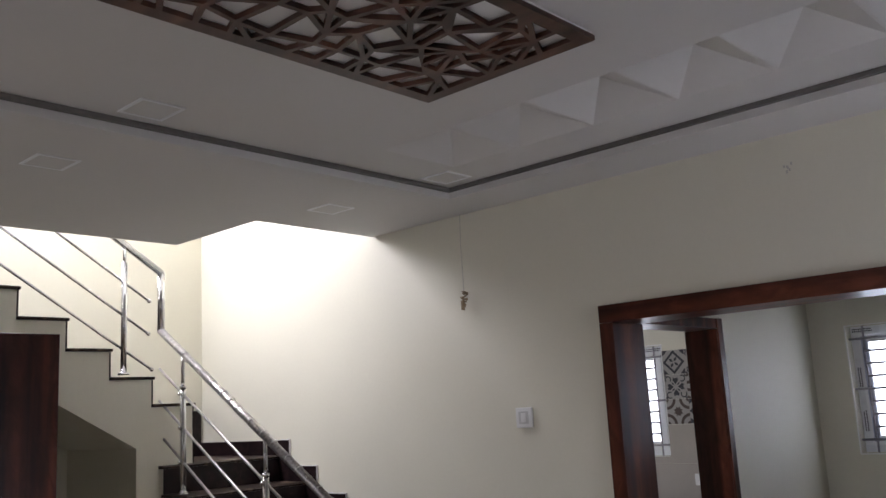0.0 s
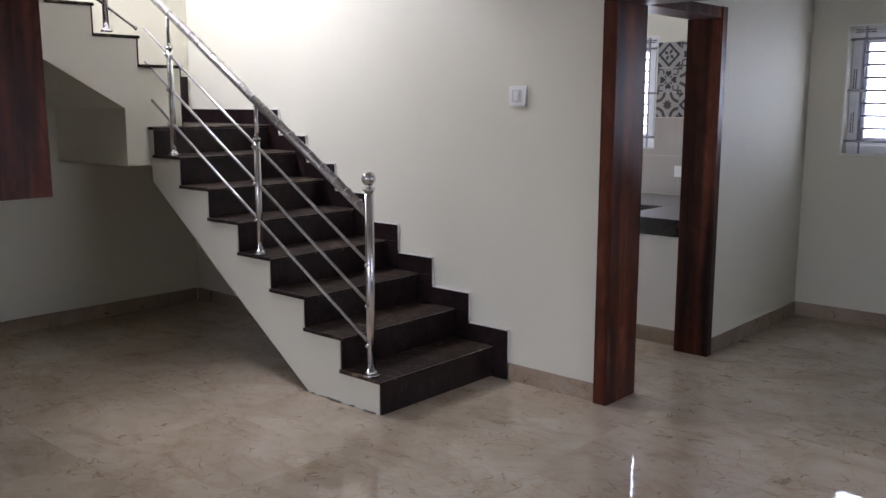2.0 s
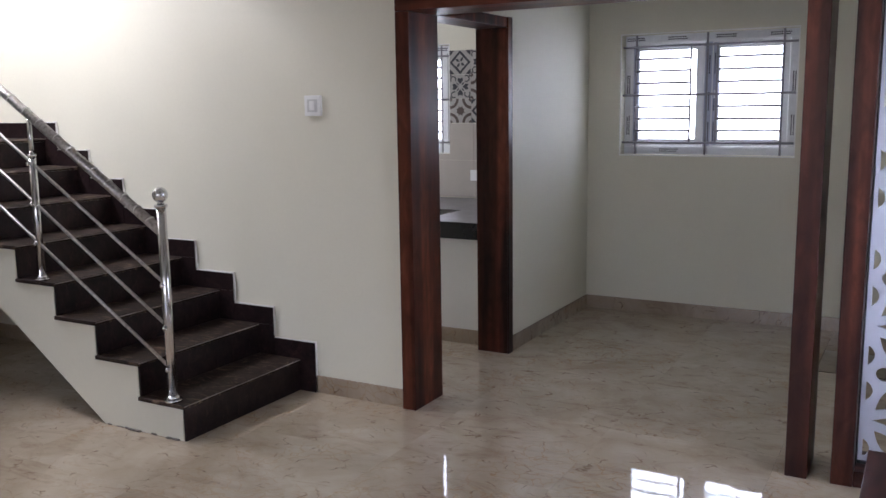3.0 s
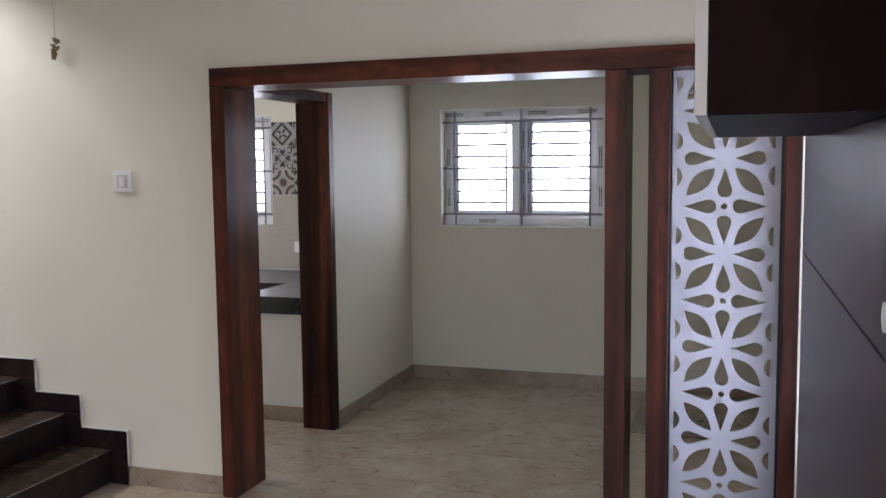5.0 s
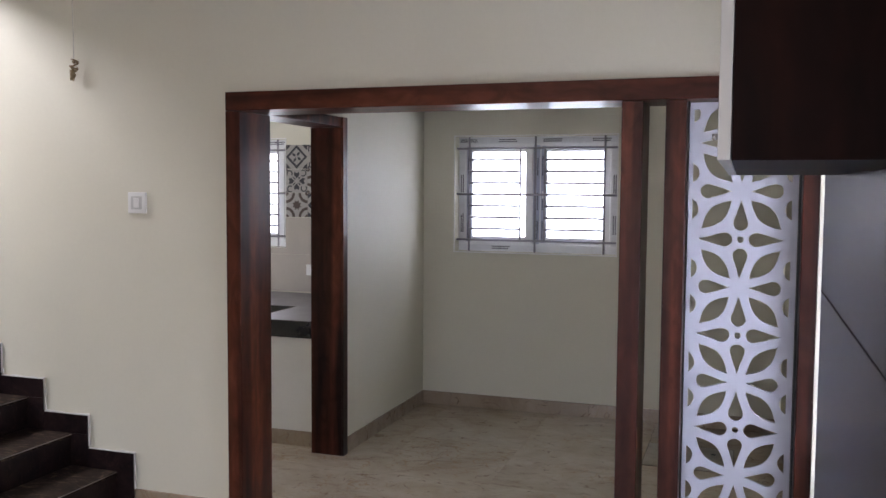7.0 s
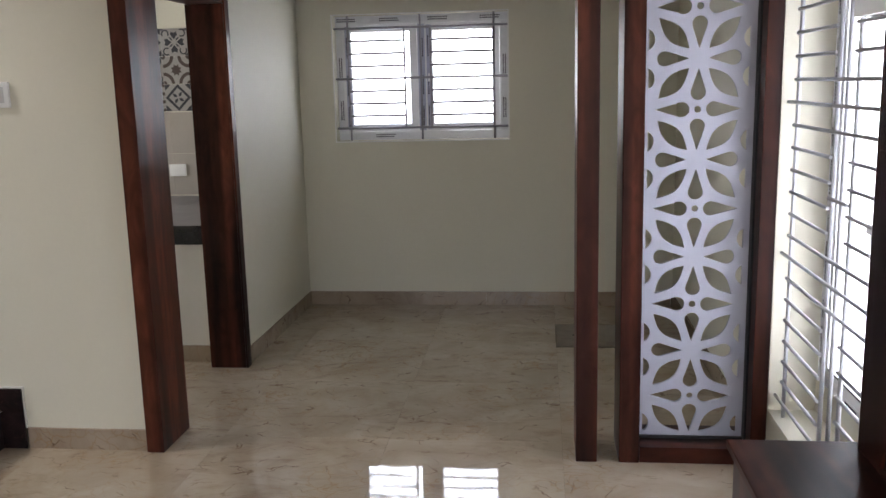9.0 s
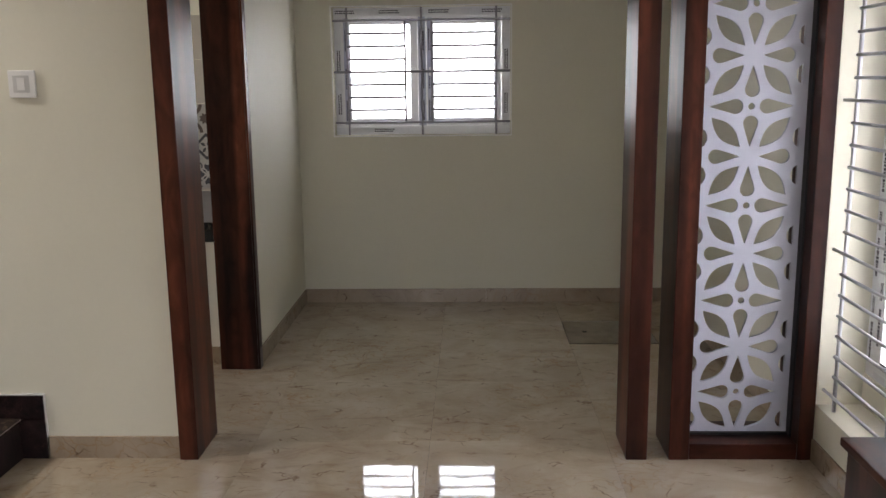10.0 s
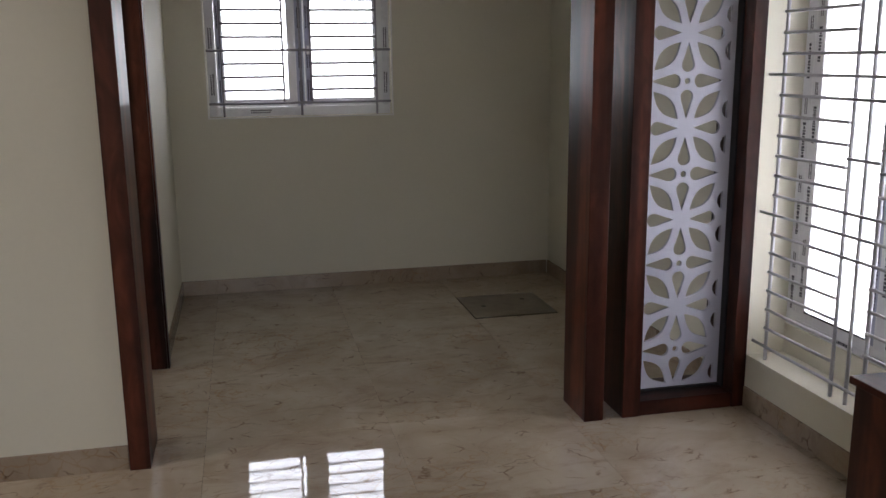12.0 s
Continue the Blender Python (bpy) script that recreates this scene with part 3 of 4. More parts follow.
# ---- timber portal between hall and nook ----
def portal():
    p = thing("timber_portal", -0.8, 0, 0, "reddish-brown laminate portal with twin posts and a screened bay", "portal")
    boxes("jamb", [(-2.147, -2.066, -0.03, 0.27, 0.0, 2.085)], M_WOOD, p, "tall deep jamb", bevel=0.003)
    boxes("head", [(-2.147, XR - 0.003, -0.03, 0.27, 2.087, 2.178)], M_WOODX, p, "long head beam", bevel=0.003)
    boxes("post", [(-0.205, -0.115, -0.02, 0.25, 0.0, 2.085)], M_WOOD, p, "slim free-standing post", bevel=0.003)
    boxes("post", [(-0.022, 0.064, -0.02, 0.25, 0.0, 2.085)], M_WOOD, p, "slim post framing the screen", bevel=0.003)
    boxes("post", [(0.5235, XR - 0.003, -0.02, 0.25, 0.0, 2.085)], M_WOOD, p, "post beside the window wall", bevel=0.003)
    boxes("bottom_rail", [(0.066, 0.5225, -0.015, 0.25, 0.0, 0.07)], M_WOODX, p, "low bottom rail", bevel=0.003)
    boxes("rebate_strip", [(0.065, 0.071, 0.06, 0.100, 0.072, 2.085), (0.5145, 0.523, 0.06, 0.1035, 0.072, 2.085), (0.071, 0.514, 0.085, 0.100, 0.072, 0.082)], M_GASKET, p, "black rebate strip")
    adopt(p)


portal()


def drop(cx, cy, ang, r0, r1, w, n=9):
    """A teardrop: its point r0 and its round end r1 from the centre."""
    out = []
    rr = w / 2
    c = r1 - rr
    L = c - r0
    a0 = math.acos(min(1.0, rr / L))
    for i in range(n + 1):
        t = -(math.pi - a0) + 2 * (math.pi - a0) * i / n
        out.append((c + rr * math.cos(t), rr * math.sin(t)))
    out.append((r0, 0.0))
    ca, sa = math.cos(ang), math.sin(ang)
    return [(cx + x * ca - y * sa, cy + x * sa + y * ca) for x, y in out]


def leaf(cx, cy, ang, r0, r1, w, n=7, half=False):
    out = [(r0 + (r1 - r0) * i / n, w / 2 * math.sin(math.pi * i / n)) for i in range(n)]
    out += [(r1 - (r1 - r0) * i / n, 0.0 if half else -w / 2 * math.sin(math.pi * i / n)) for i in range(1 if half else 0, n)][: (0 if half else None)]
    if half:
        out.append((r1, 0.0))
    ca, sa = math.cos(ang), math.sin(ang)
    return [(cx + x * ca - y * sa, cy + x * sa + y * ca) for x, y in out]


def screen():
    x0, x1, z0, z1 = 0.068, 0.514, 0.078, 2.083
    cx, P, zc0 = 0.289, 0.4115, 0.059
    def clipped(loop):
        for lim, sg in ((z0 + 0.022, 1), (z1 - 0.03, -1)):
            out = []
            for k in range(len(loop)):
                A, B = loop[k], loop[(k + 1) % len(loop)]
                da, db = sg * (A[1] - lim), sg * (B[1] - lim)
                if da >= 0:
                    out.append(A)
                if (da >= 0) != (db >= 0):
                    t = da / (da - db)
                    out.append((A[0] + (B[0] - A[0]) * t, lim))
            loop = out
            if len(loop) < 3 or max(p[1] for p in loop) - min(p[1] for p in loop) < 0.012:
                return None
        return loop
    raw = []
    for k in range(6):
        zc = zc0 + P * k
        for t in range(4):
            raw.append(drop(cx, zc, t * math.pi / 2, 0.038, 0.168, 0.062))
            raw.append(leaf(cx, zc, radians(45 + 90 * t), 0.055, 0.228, 0.070))
        for side in (-1, 1):
            for up in (-1, 1):
                z, xe = zc + up * 0.078, cx + side * 0.201
                raw.append([(xe, z - 0.043), (xe - side * 0.016, z - 0.030), (xe - side * 0.026, z - 0.010), (xe - side * 0.026, z + 0.010), (xe - side * 0.016, z + 0.030), (xe, z + 0.043)])
            raw.append(drop(cx + side * 0.174, zc + P / 2, 0 if side < 0 else math.pi, 0.0, 0.141, 0.062))
        raw.append([(cx + 0.014 * math.cos(t), zc + P / 2 + 0.014 * math.sin(t)) for t in [2 * math.pi * i / 12 for i in range(12)]])
    holes = [c for c in map(clipped, raw) if c]
    s = thing("pierced_screen", cx, 0.1, z0, "white board screen pierced with a flower and petal pattern", "screen")
    outline = [(x0, z0), (x1, z0), (x1, z1), (x0, z1)]
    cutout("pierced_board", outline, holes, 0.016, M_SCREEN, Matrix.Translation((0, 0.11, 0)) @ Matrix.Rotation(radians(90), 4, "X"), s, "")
    adopt(s)


screen()


# ---- kitchen door frame ----
def kitchen_frame():
    p = thing("kitchen_door_frame", XK, 0.7, 0, "dark reddish laminate lining of the kitchen doorway", "door frame")
    boxes("jamb", [(-2.305, -2.09, 1.19, 1.213, 0.0, 2.09)], M_WOOD, p, bevel=0.003)
    boxes("head", [(-2.305, -2.09, 0.273, 1.213, 2.092, 2.153)], M_WOOD, p, bevel=0.003)
    boxes("casing", [(-2.09 + 0.002, -2.078, 1.19, 1.255, 0.0, 2.153)], M_WOOD, p, bevel=0.002)
    adopt(p)


kitchen_frame()


# ---- windows ----
def print_bars(rows, parent):
    boxes("printed_mark", rows, M_PRINT, parent, "grey print on the protective tape")


def nook_window(name, x0, x1, z0, z1, label):
    """A two-light white casement window in the back wall with taped frame and a bar grille."""
    w = thing(name, (x0 + x1) / 2, YB + 0.12, z0, label, "window", kind="structure")
    ya, yb = YB + 0.10, YB + 0.16
    f, m, s = 0.062, 0.03, 0.052
    xm = (x0 + x1) / 2
    boxes("window_frame", [(x0, x1, ya, yb, z0, z0 + f), (x0, x1, ya, yb, z1 - f, z1), (x0, x0 + f, ya, yb, z0 + f, z1 - f), (x1 - f, x1, ya, yb, z0 + f, z1 - f), (xm - m, xm + m, ya, yb, z0 + f, z1 - f)], M_UPVC, w, "white window frame")
    for a, b in ((x0 + f + 0.002, xm - m - 0.002), (xm + m + 0.002, x1 - f - 0.002)):
        y = ya - 0.012
        za, zb = z0 + f + 0.002, z1 - f - 0.002
        sash = boxes("sash", [(a, b, y, y + 0.04, za, za + s), (a, b, y, y + 0.04, zb - s, zb), (a, a + s, y, y + 0.04, za + s, zb - s), (b - s, b, y, y + 0.04, za + s, zb - s)], M_UPVC, w, "white casement sash")
        boxes("pane", [(a + s + 0.001, b - s - 0.001, y + 0.018, y + 0.022, za + s + 0.001, zb - s - 0.001)], M_GLASS, sash, "clear glass pane")
        boxes("sash_tape", [(a + 0.006, a + s - 0.01, y - 0.003, y - 0.001, za + 0.01, zb - 0.01)], M_TAPE_BACKLIT, sash, "bluish tape with grey print")
    e = 0.009
    boxes("window_sill", [(x0 - e, x1 + e, YB - 0.004, YB + 0.02, z0 - e, z0 - 0.0005), (x0 - e, x0 - 0.0005, YB - 0.003, YB + 0.02, z0, z1), (x1 + 0.0005, x1 + e, YB - 0.003, YB + 0.02, z0, z1), (x0 - e, x1 + e, YB - 0.003, YB + 0.02, z1 + 0.0005, z1 + e)], M_PLASTIC, w, "thin white painted lip")
    yt = ya - 0.004
    boxes("protective_tape", [(x0 + 0.004, x1 - 0.004, yt, ya - 0.001, z1 - f + 0.012, z1 - 0.008), (x0 + 0.004, xm, yt, ya - 0.001, z0 + 0.008, z0 + f - 0.012),
                              (x0 + 0.008, x0 + f - 0.012, yt, ya - 0.001, z0 + f, z1 - f), (x1 - f + 0.012, x1 - 0.008, yt, ya - 0.001, z0 + f, z1 - f)], M_TAPE, w, "pale tape with grey print")
    boxes("mullion_tape", [(xm - m + 0.005, xm + m - 0.005, yt, ya - 0.001, z0 + f + 0.005, z1 - f - 0.005)], M_TAPE_BACKLIT, w, "bluish tape with grey print")
    rows = []
    rng = random.Random(len(name))
    def marks_h(xc, zc):
        for k, dz in enumerate((0.009, -0.006)):
            u = xc - 0.075
            while u < xc + 0.06:
                c = rng.uniform(0.006, 0.016)
                rows.append((u, u + c, yt - 0.0015, yt - 0.0005, zc + dz - 0.004, zc + dz + 0.004))
                u += c + 0.003
    def marks_v(xc, zc, y):
        for k, dx in enumerate((0.009, -0.006)):
            u = zc - 0.075
            while u < zc + 0.06:
                c = rng.uniform(0.006, 0.016)
                rows.append((xc + dx - 0.004, xc + dx + 0.004, y - 0.0015, y - 0.0005, u, u + c))
                u += c + 0.003
    for k in (0.07, 0.32, 0.6, 0.9):
        marks_h(x0 + (x1 - x0) * k, z1 - 0.03)
    marks_h(x0 + (x1 - x0) * 0.28, z0 + 0.03)
    for k in (0.25, 0.6):
        marks_v(x0 + 0.028, z0 + (z1 - z0) * k, yt)
        marks_v(x1 - 0.03, z0 + (z1 - z0) * k, yt)
    for k in (0.2, 0.45, 0.75):
        marks_v(xm, z0 + (z1 - z0) * k, yt)
        marks_v(x0 + f + 0.026, z0 + (z1 - z0) * k, ya - 0.0155)
        marks_v(xm + m + 0.026, z0 + (z1 - z0) * k, ya - 0.0155)
    print_bars(rows, w)
    for xh in (xm - m - 0.03, xm + m + 0.03):
        zh = (z0 + z1) / 2
        boxes("window_handle", [(xh - 0.012, xh + 0.012, ya - 0.028, ya - 0.014, zh - 0.03, zh + 0.03), (xh - 0.07, xh + 0.012, ya - 0.045, ya - 0.030, zh - 0.006, zh + 0.006)], M_UPVC, w, "small white handle", bevel=0.002)
    g = thing("window_grille", xm, YB + 0.05, z0, "thin grey painted bar grille across the white window", "grille", group="window grilles")
    yg = YB + 0.045
    xi, xj = x0 + 0.51, x0 + 0.70
    zt, zb2 = z1 - 0.09, z0 + 0.09
    for xv, za, zb in ((x0 + 0.10, z0 + 0.001, z1 - 0.001), (xm, z0 + 0.001, z1 - 0.001), (x1 - 0.10, z0 + 0.001, z1 - 0.001), (xi, zb2, zt), (xj, zb2, zt)):
        bm = bmesh.new()
        rod(bm, (xv, yg + 0.006, za), (xv, yg + 0.006, zb), 0.0075, 8)
        part("grille_upright", bm, M_BAR_DARK, g)
    for i in range(9):
        z = zb2 + (zt - zb2) * i / 8
        for a, b in (((x0 + 0.001, x1 - 0.001),) if i in (0, 4, 8) else ((x0 + 0.10, xi), (xj, x1 - 0.10))):
            bm = bmesh.new()
            rod(bm, (a, yg, z), (b, yg, z), 0.0082, 8)
            part("grille_bar", bm, M_BAR_DARK, g)
    adopt(w), adopt(g)


nook_window("window_1", *W1, "white sliding window with taped frame in the nook wall")
nook_window("window_2", *W3, "white sliding window with taped frame in the kitchen wall")


def hall_window():
    y0, y1, z0, z1 = W2
    w = thing("window_3", XR + 0.2, (y0 + y1) / 2, z0, "tall white sliding window with printed tape", "window", kind="structure")
    zf = UP + 0.001
    xa, xb = XR + 0.195, XR + 0.247
    f, g = 0.07, 0.042
    boxes("window_frame", [(xa, xb, y0, y1, zf, zf + g), (xa, xb, y0, y1, z1 - f, z1), (xa, xb, y0, y0 + f, zf + g, z1 - f), (xa, xb, y1 - f, y1, zf + g, z1 - f)], M_UPVC, w, "white window frame")
    ym = (y0 + y1) / 2
    q = 0.045
    for a, b, x, s in ((-0.617, y1 - f, xa - 0.005, 0.066), (y0 + f, -0.62, xa - 0.022, 0.08)):
        za, zb = zf + g + 0.002, z1 - f - 0.002
        sash = boxes("sash", [(x, x + 0.028, a, b, za, za + q), (x, x + 0.028, a, b, zb - s, zb), (x, x + 0.028, a, a + s, za + q, zb - s), (x, x + 0.028, b - s, b, za + q, zb - s)], M_UPVC, w, "white sliding sash")
        boxes("pane", [(x + 0.012, x + 0.016, a + s + 0.001, b - s - 0.001, za + q + 0.001, zb - s - 0.001)], M_GLASS, sash, "clear glass pane")
        boxes("gasket", [(x - 0.002, x - 0.0005, a + s - 0.008, a + s, za + q, zb - s), (x - 0.002, x - 0.0005, b - s, b - s + 0.008, za + q, zb - s), (x - 0.002, x - 0.0005, a + s, b - s, za + q - 0.008, za + q)], M_GASKET, sash, "black gasket")
    rng = random.Random(4)
    rows = []
    # left sash's meeting stile: backlit shade put into the darker bluish tape
    for k, (yc, x, m) in enumerate(((y1 - 0.035, xa, M_TAPE), (y1 - f - 0.037, xa - 0.005, M_TAPE), (-0.617 + 0.033, xa - 0.005, M_TAPE_BACKLIT), (-0.62 - 0.038, xa - 0.022, M_TAPE))):
        boxes("protective_tape", [(x - 0.003, x - 0.001, yc - 0.027, yc + 0.027, zf + g + 0.03, z1 - f - 0.03)], m, w, "pale tape with grey print")
        z = zf + 0.08 + 0.07 * k
        while z < z1 - 0.25:
            for dy, zo, L, hh, gl in ((0.0, 0.0, 0.15, 0.010, (0.008, 0.018)), (0.006, 0.19, 0.07, 0.004, (0.004, 0.009)), (-0.006, 0.19, 0.07, 0.004, (0.004, 0.009))):
                u = z + zo
                while u < z + zo + L:
                    c = rng.uniform(*gl)
                    h2 = hh * rng.uniform(0.6, 1.0)
                    rows.append((x - 0.0045, x - 0.0033, yc + dy - h2, yc + dy + h2, u, u + c * 0.72))
                    u += c
            z += 0.345
    boxes("protective_tape", [(xa - 0.003, xa - 0.001, y0 + 0.1, y1 - f - 0.01, zf + 0.006, zf + g - 0.006)], M_TAPE, w, "pale tape with grey print")
    y = y0 + 0.15
    while y < y1 - 0.25:
        u = y
        while u < y + 0.12:
            c = rng.uniform(0.007, 0.016)
            rows.append((xa - 0.0045, xa - 0.0033, u, u + c, zf + 0.014, zf + 0.028))
            u += c + 0.004
        y += 0.22
    print_bars(rows, w)
    boxes("window_lock", [(xa - 0.055, xa - 0.024, ym - 0.01, ym + 0.05, 1.10, 1.125), (xa - 0.05, xa - 0.03, ym + 0.0, ym + 0.02, 1.06, 1.12)], M_PLASTIC, w, "white plastic catch", bevel=0.003)
    adopt(w)
    g = thing("window_grille_3", XR + 0.03, ym, z0, "grey painted steel bar grille inside the tall window", "grille")
    xg = XR + 0.04
    for yv in (-0.10, -0.562, -0.655, -0.75, -1.21):
        bm = bmesh.new()
        rod(bm, (xg, yv, z0 + 0.001), (xg, yv, z1 - 0.001), 0.008, 10)
        part("grille_upright", bm, M_BAR, g)
    bm = bmesh.new()
    rod(bm, (xg - 0.012, -0.562, 1.215), (xg - 0.012, -0.75, 1.215), 0.0068, 8)
    part("grille_bar", bm, M_BAR, g)
    for k in range(-7, 14):
        z = 0.921 + 0.0863 * k
        spans = ((y0 + 0.001, y1 - 0.001),) if k in (-7, 0, 7) else ((-1.21, -0.10),) if k in (-1, 1, 6, 8, 13) else ((-0.562, -0.10), (-1.21, -0.75))
        for p, q in spans:
            bm = bmesh.new()
            rod(bm, (xg - 0.012, p, z), (xg - 0.012, q, z), 0.0068, 8)
            part("grille_bar", bm, M_BAR, g)
    adopt(g)


hall_window()


# ---- television unit ----
def tv_unit():
    c = thing("low_cabinet", 0.38, -1.9, 0, "low dark walnut laminate cabinet with a white front panel", "cabinet")
    x0, xb, y1, y0, zt = 0.185, XR - 0.003, -1.25, -3.1, 0.63
    boxes("cabinet_top", [(x0 - 0.02, xb, y0, y1, zt - 0.025, zt)], M_DARKY, c, "dark laminate top", bevel=0.003)
    boxes("cabinet_body", [(x0 + 0.02, xb, y0 + 0.01, y1 - 0.006, 0.0, zt - 0.027)], M_DARK, c)
    d = boxes("cabinet_door", [(x0, x0 + 0.018, -1.718, y1 - 0.008, 0.06, zt - 0.03)], M_WOOD, c, "dark reddish laminate door", bevel=0.002)
    bm = bmesh.new()
    yh, zh = -1.647, 0.52
    pts = [(x0 - 0.001, yh, zh + 0.065), (x0 - 0.022, yh, zh + 0.05), (x0 - 0.028, yh, zh), (x0 - 0.022, yh, zh - 0.05), (x0 - 0.001, yh, zh - 0.065)]
    for a, b in zip(pts, pts[1:]):
        rod(bm, a, b, 0.006, 8)
    part("door_handle", bm, M_STEEL, d, "steel bow handle")
    boxes("drawer_front", [(x0, x0 + 0.018, y0 + 0.03, -1.721, 0.06, zt - 0.03)], M_PLASTIC, c, "white laminate front", bevel=0.002)
    adopt(c)
    p = thing("television_panel", 0.53, -2.2, zt, "glossy dark walnut laminate wall panel with diagonal joint lines", "wall panel")
    xp = 0.50
    boxes("panel_board", [(xp, xb, -3.2, -1.3, zt + 0.002, CEIL - 0.003)], M_PANEL, p)
    boxes("panel_edge", [(xp, xp + 0.004, -1.2995, -1.297, zt + 0.002, CEIL - 0.003)], M_PLASTIC, p, "white edge banding")
    bm = bmesh.new()
    prism(bm, [(-1.30, 1.439), (-1.30, 1.437), (-2.9, 1.419), (-2.9, 1.421)], 0, xp - 0.0012, xp - 0.0002)
    part("joint_line", bm, M_DARK2, p, "dark slanting joint")
    adopt(p)
    u = thing("wall_cabinet", 0.4, -2.2, 1.737, "dark walnut laminate wall cabinet with white doors", "cabinet")
    boxes("cabinet_body", [(0.2795, xp - 0.002, -2.72, -1.79, 1.737, CEIL - 0.003)], M_DARK2, u)
    boxes("cabinet_door", [(0.263, 0.2785, -2.7205, -2.207, 1.737, CEIL - 0.004)], M_PLASTIC, u, "white laminate door", bevel=0.001)
    boxes("cabinet_door", [(0.263, 0.2785, -2.203, -1.79, 1.737, CEIL - 0.004)], M_PLASTIC, u, "white laminate door", bevel=0.001)
    bm = bmesh.new()
    rod(bm, (0.256, -2.712, 1.766), (0.2625, -2.712, 1.766), 0.004, 10)
    part("hinge_pin", bm, M_STEEL, u, "small steel fitting")
    adopt(u)
    s = thing("socket_box", 0.48, -2.8, 1.3, "white plastic socket box wrapped in crinkled clear film", "socket box")
    bm = bmesh.new()
    box(bm, xp - 0.012, xp - 0.002, -3.0, -2.765, 1.30, 1.55, bevel=0.003)
    part("box_body", bm, M_CRINKLE, s, "film-covered plate")
    bm = bmesh.new()
    rod(bm, (xp - 0.013, -2.85, 1.512), (xp - 0.035, -2.85, 1.512), 0.0165, 20)
    part("plug", bm, M_PLASTIC, s, "round white plug")
    adopt(s)
    q = thing("socket_plate", xp, -1.78, 0.66, "plain white socket plate low on the walnut panel", "socket")
    boxes("plate", [(xp - 0.01, xp - 0.001, -1.89, -1.67, 0.66, 0.82)], M_PLASTIC, q, bevel=0.003)
    boxes("rocker", [(xp - 0.013, xp - 0.0105, -1.79, -1.75, 0.71, 0.77) for k in (0,)], M_UPVC, q, bevel=0.001)
    adopt(q)


tv_unit()


# ---- cabinet beside the stairs ----
def stair_cabinet():
    c = thing("tall_wall_cabinet", -4.3, -2.1, 1.12, "dark reddish laminate wall cabinet hung on the white wall", "cabinet")
    boxes("cabinet_body", [(-4.50, -4.17, -2.283, -1.955, 1.125, 2.175)], M_DARK, c)
    boxes("cabinet_door", [(-4.168, -4.15, -2.29, -1.945, 1.12, 2.18)], M_WOOD, c, "dark reddish laminate door", bevel=0.002)
    adopt(c)


stair_cabinet()


# ---- small wall fittings ----
def switch_plate(name, x, y, z, label):
    s = thing(name, x, y, z, label, "light switch")
    boxes("plate", [(x - 0.055, x + 0.055, y - 0.018, y - 0.001, z - 0.055, z + 0.055)], M_PLASTIC, s, bevel=0.004)
    boxes("surround", [(x - 0.034, x + 0.034, y - 0.0205, y - 0.0185, z - 0.034, z + 0.034)], M_RIM, s, bevel=0.001)
    boxes("rocker", [(x - 0.016, x + 0.016, y - 0.025, y - 0.021, z - 0.025, z + 0.025)], M_PLASTIC, s, bevel=0.002)
    adopt(s)


switch_plate("light_switch", -2.69, 0, 1.625, "white plastic light switch on the cream wall")


def lamp_wire():
    c = thing("lamp_cable", -3.065, -0.03, 2.3, "loose lamp wire with a taped bulb holder on the wall", "cable")
    bm = bmesh.new()
    pts = [(-3.068, -0.02, CEIL - 0.002), (-3.07, -0.025, 2.66), (-3.064, -0.028, 2.50), (-3.062, -0.03, 2.38)]
    for a, b in zip(pts, pts[1:]):
        rod(bm, a, b, 0.0018, 6)
    part("wire", bm, M_WIRE, c)
    bm = bmesh.new()
    rng = random.Random(2)
    p = Vector((-3.062, -0.035, 2.375))
    for i in range(26):
        q = Vector((-3.062 + rng.uniform(-0.024, 0.024), -0.035 + rng.uniform(-0.014, 0.014), 2.375 - 0.0042 * i + rng.uniform(-0.014, 0.014)))
        rod(bm, p, q, 0.0042, 6)
        p = q
    rod(bm, (-3.068, -0.035, 2.32), (-3.070, -0.035, 2.265), 0.014, 10, 0.011)
    part("wire_coil", bm, M_CABLE, c, "bundle of brown wire ends")
    adopt(c)


lamp_wire()
bm = bmesh.new()
for k in range(7):
    u, v = -1.095 + 0.008 * math.cos(k * 2.4) * k * 0.5, 2.688 + 0.007 * math.sin(k * 1.7) * k * 0.6
    box(bm, u - 0.004, u + 0.004, -0.0022, -0.0006, v - 0.004 - 0.001 * k, v + 0.004)
tagged(part("wall_chips", bm, M_WIRE), "small chipped spots left by a removed wall fixing", "wall damage", kind="stuff")


def downlight(x, y, z, s=0.095):
    d = thing("square_downlight", x, y, z, "unlit white square downlight recessed in the ceiling", "downlight", group="ceiling downlights")
    boxes("frame", [(x - s, x + s, y - s, y - s + 0.014, z - 0.006, z - 0.001), (x - s, x + s, y + s - 0.014, y + s, z - 0.006, z - 0.001),
                    (x - s, x - s + 0.014, y - s + 0.014, y + s - 0.014, z - 0.006, z - 0.001), (x + s - 0.014, x + s, y - s + 0.014, y + s - 0.014, z - 0.006, z - 0.001)], M_UPVC, d)
    boxes("diffuser", [(x - s + 0.015, x + s - 0.015, y - s + 0.015, y + s - 0.015, z - 0.004, z - 0.001)], M_CEIL, d)
    adopt(d)


for x, y, z in ((-2.655, -2.27, FZ), (-3.37, -2.35, CEIL), (-3.38, -0.765, CEIL), (-2.67, -0.565, FZ)):
    downlight(x, y, z)


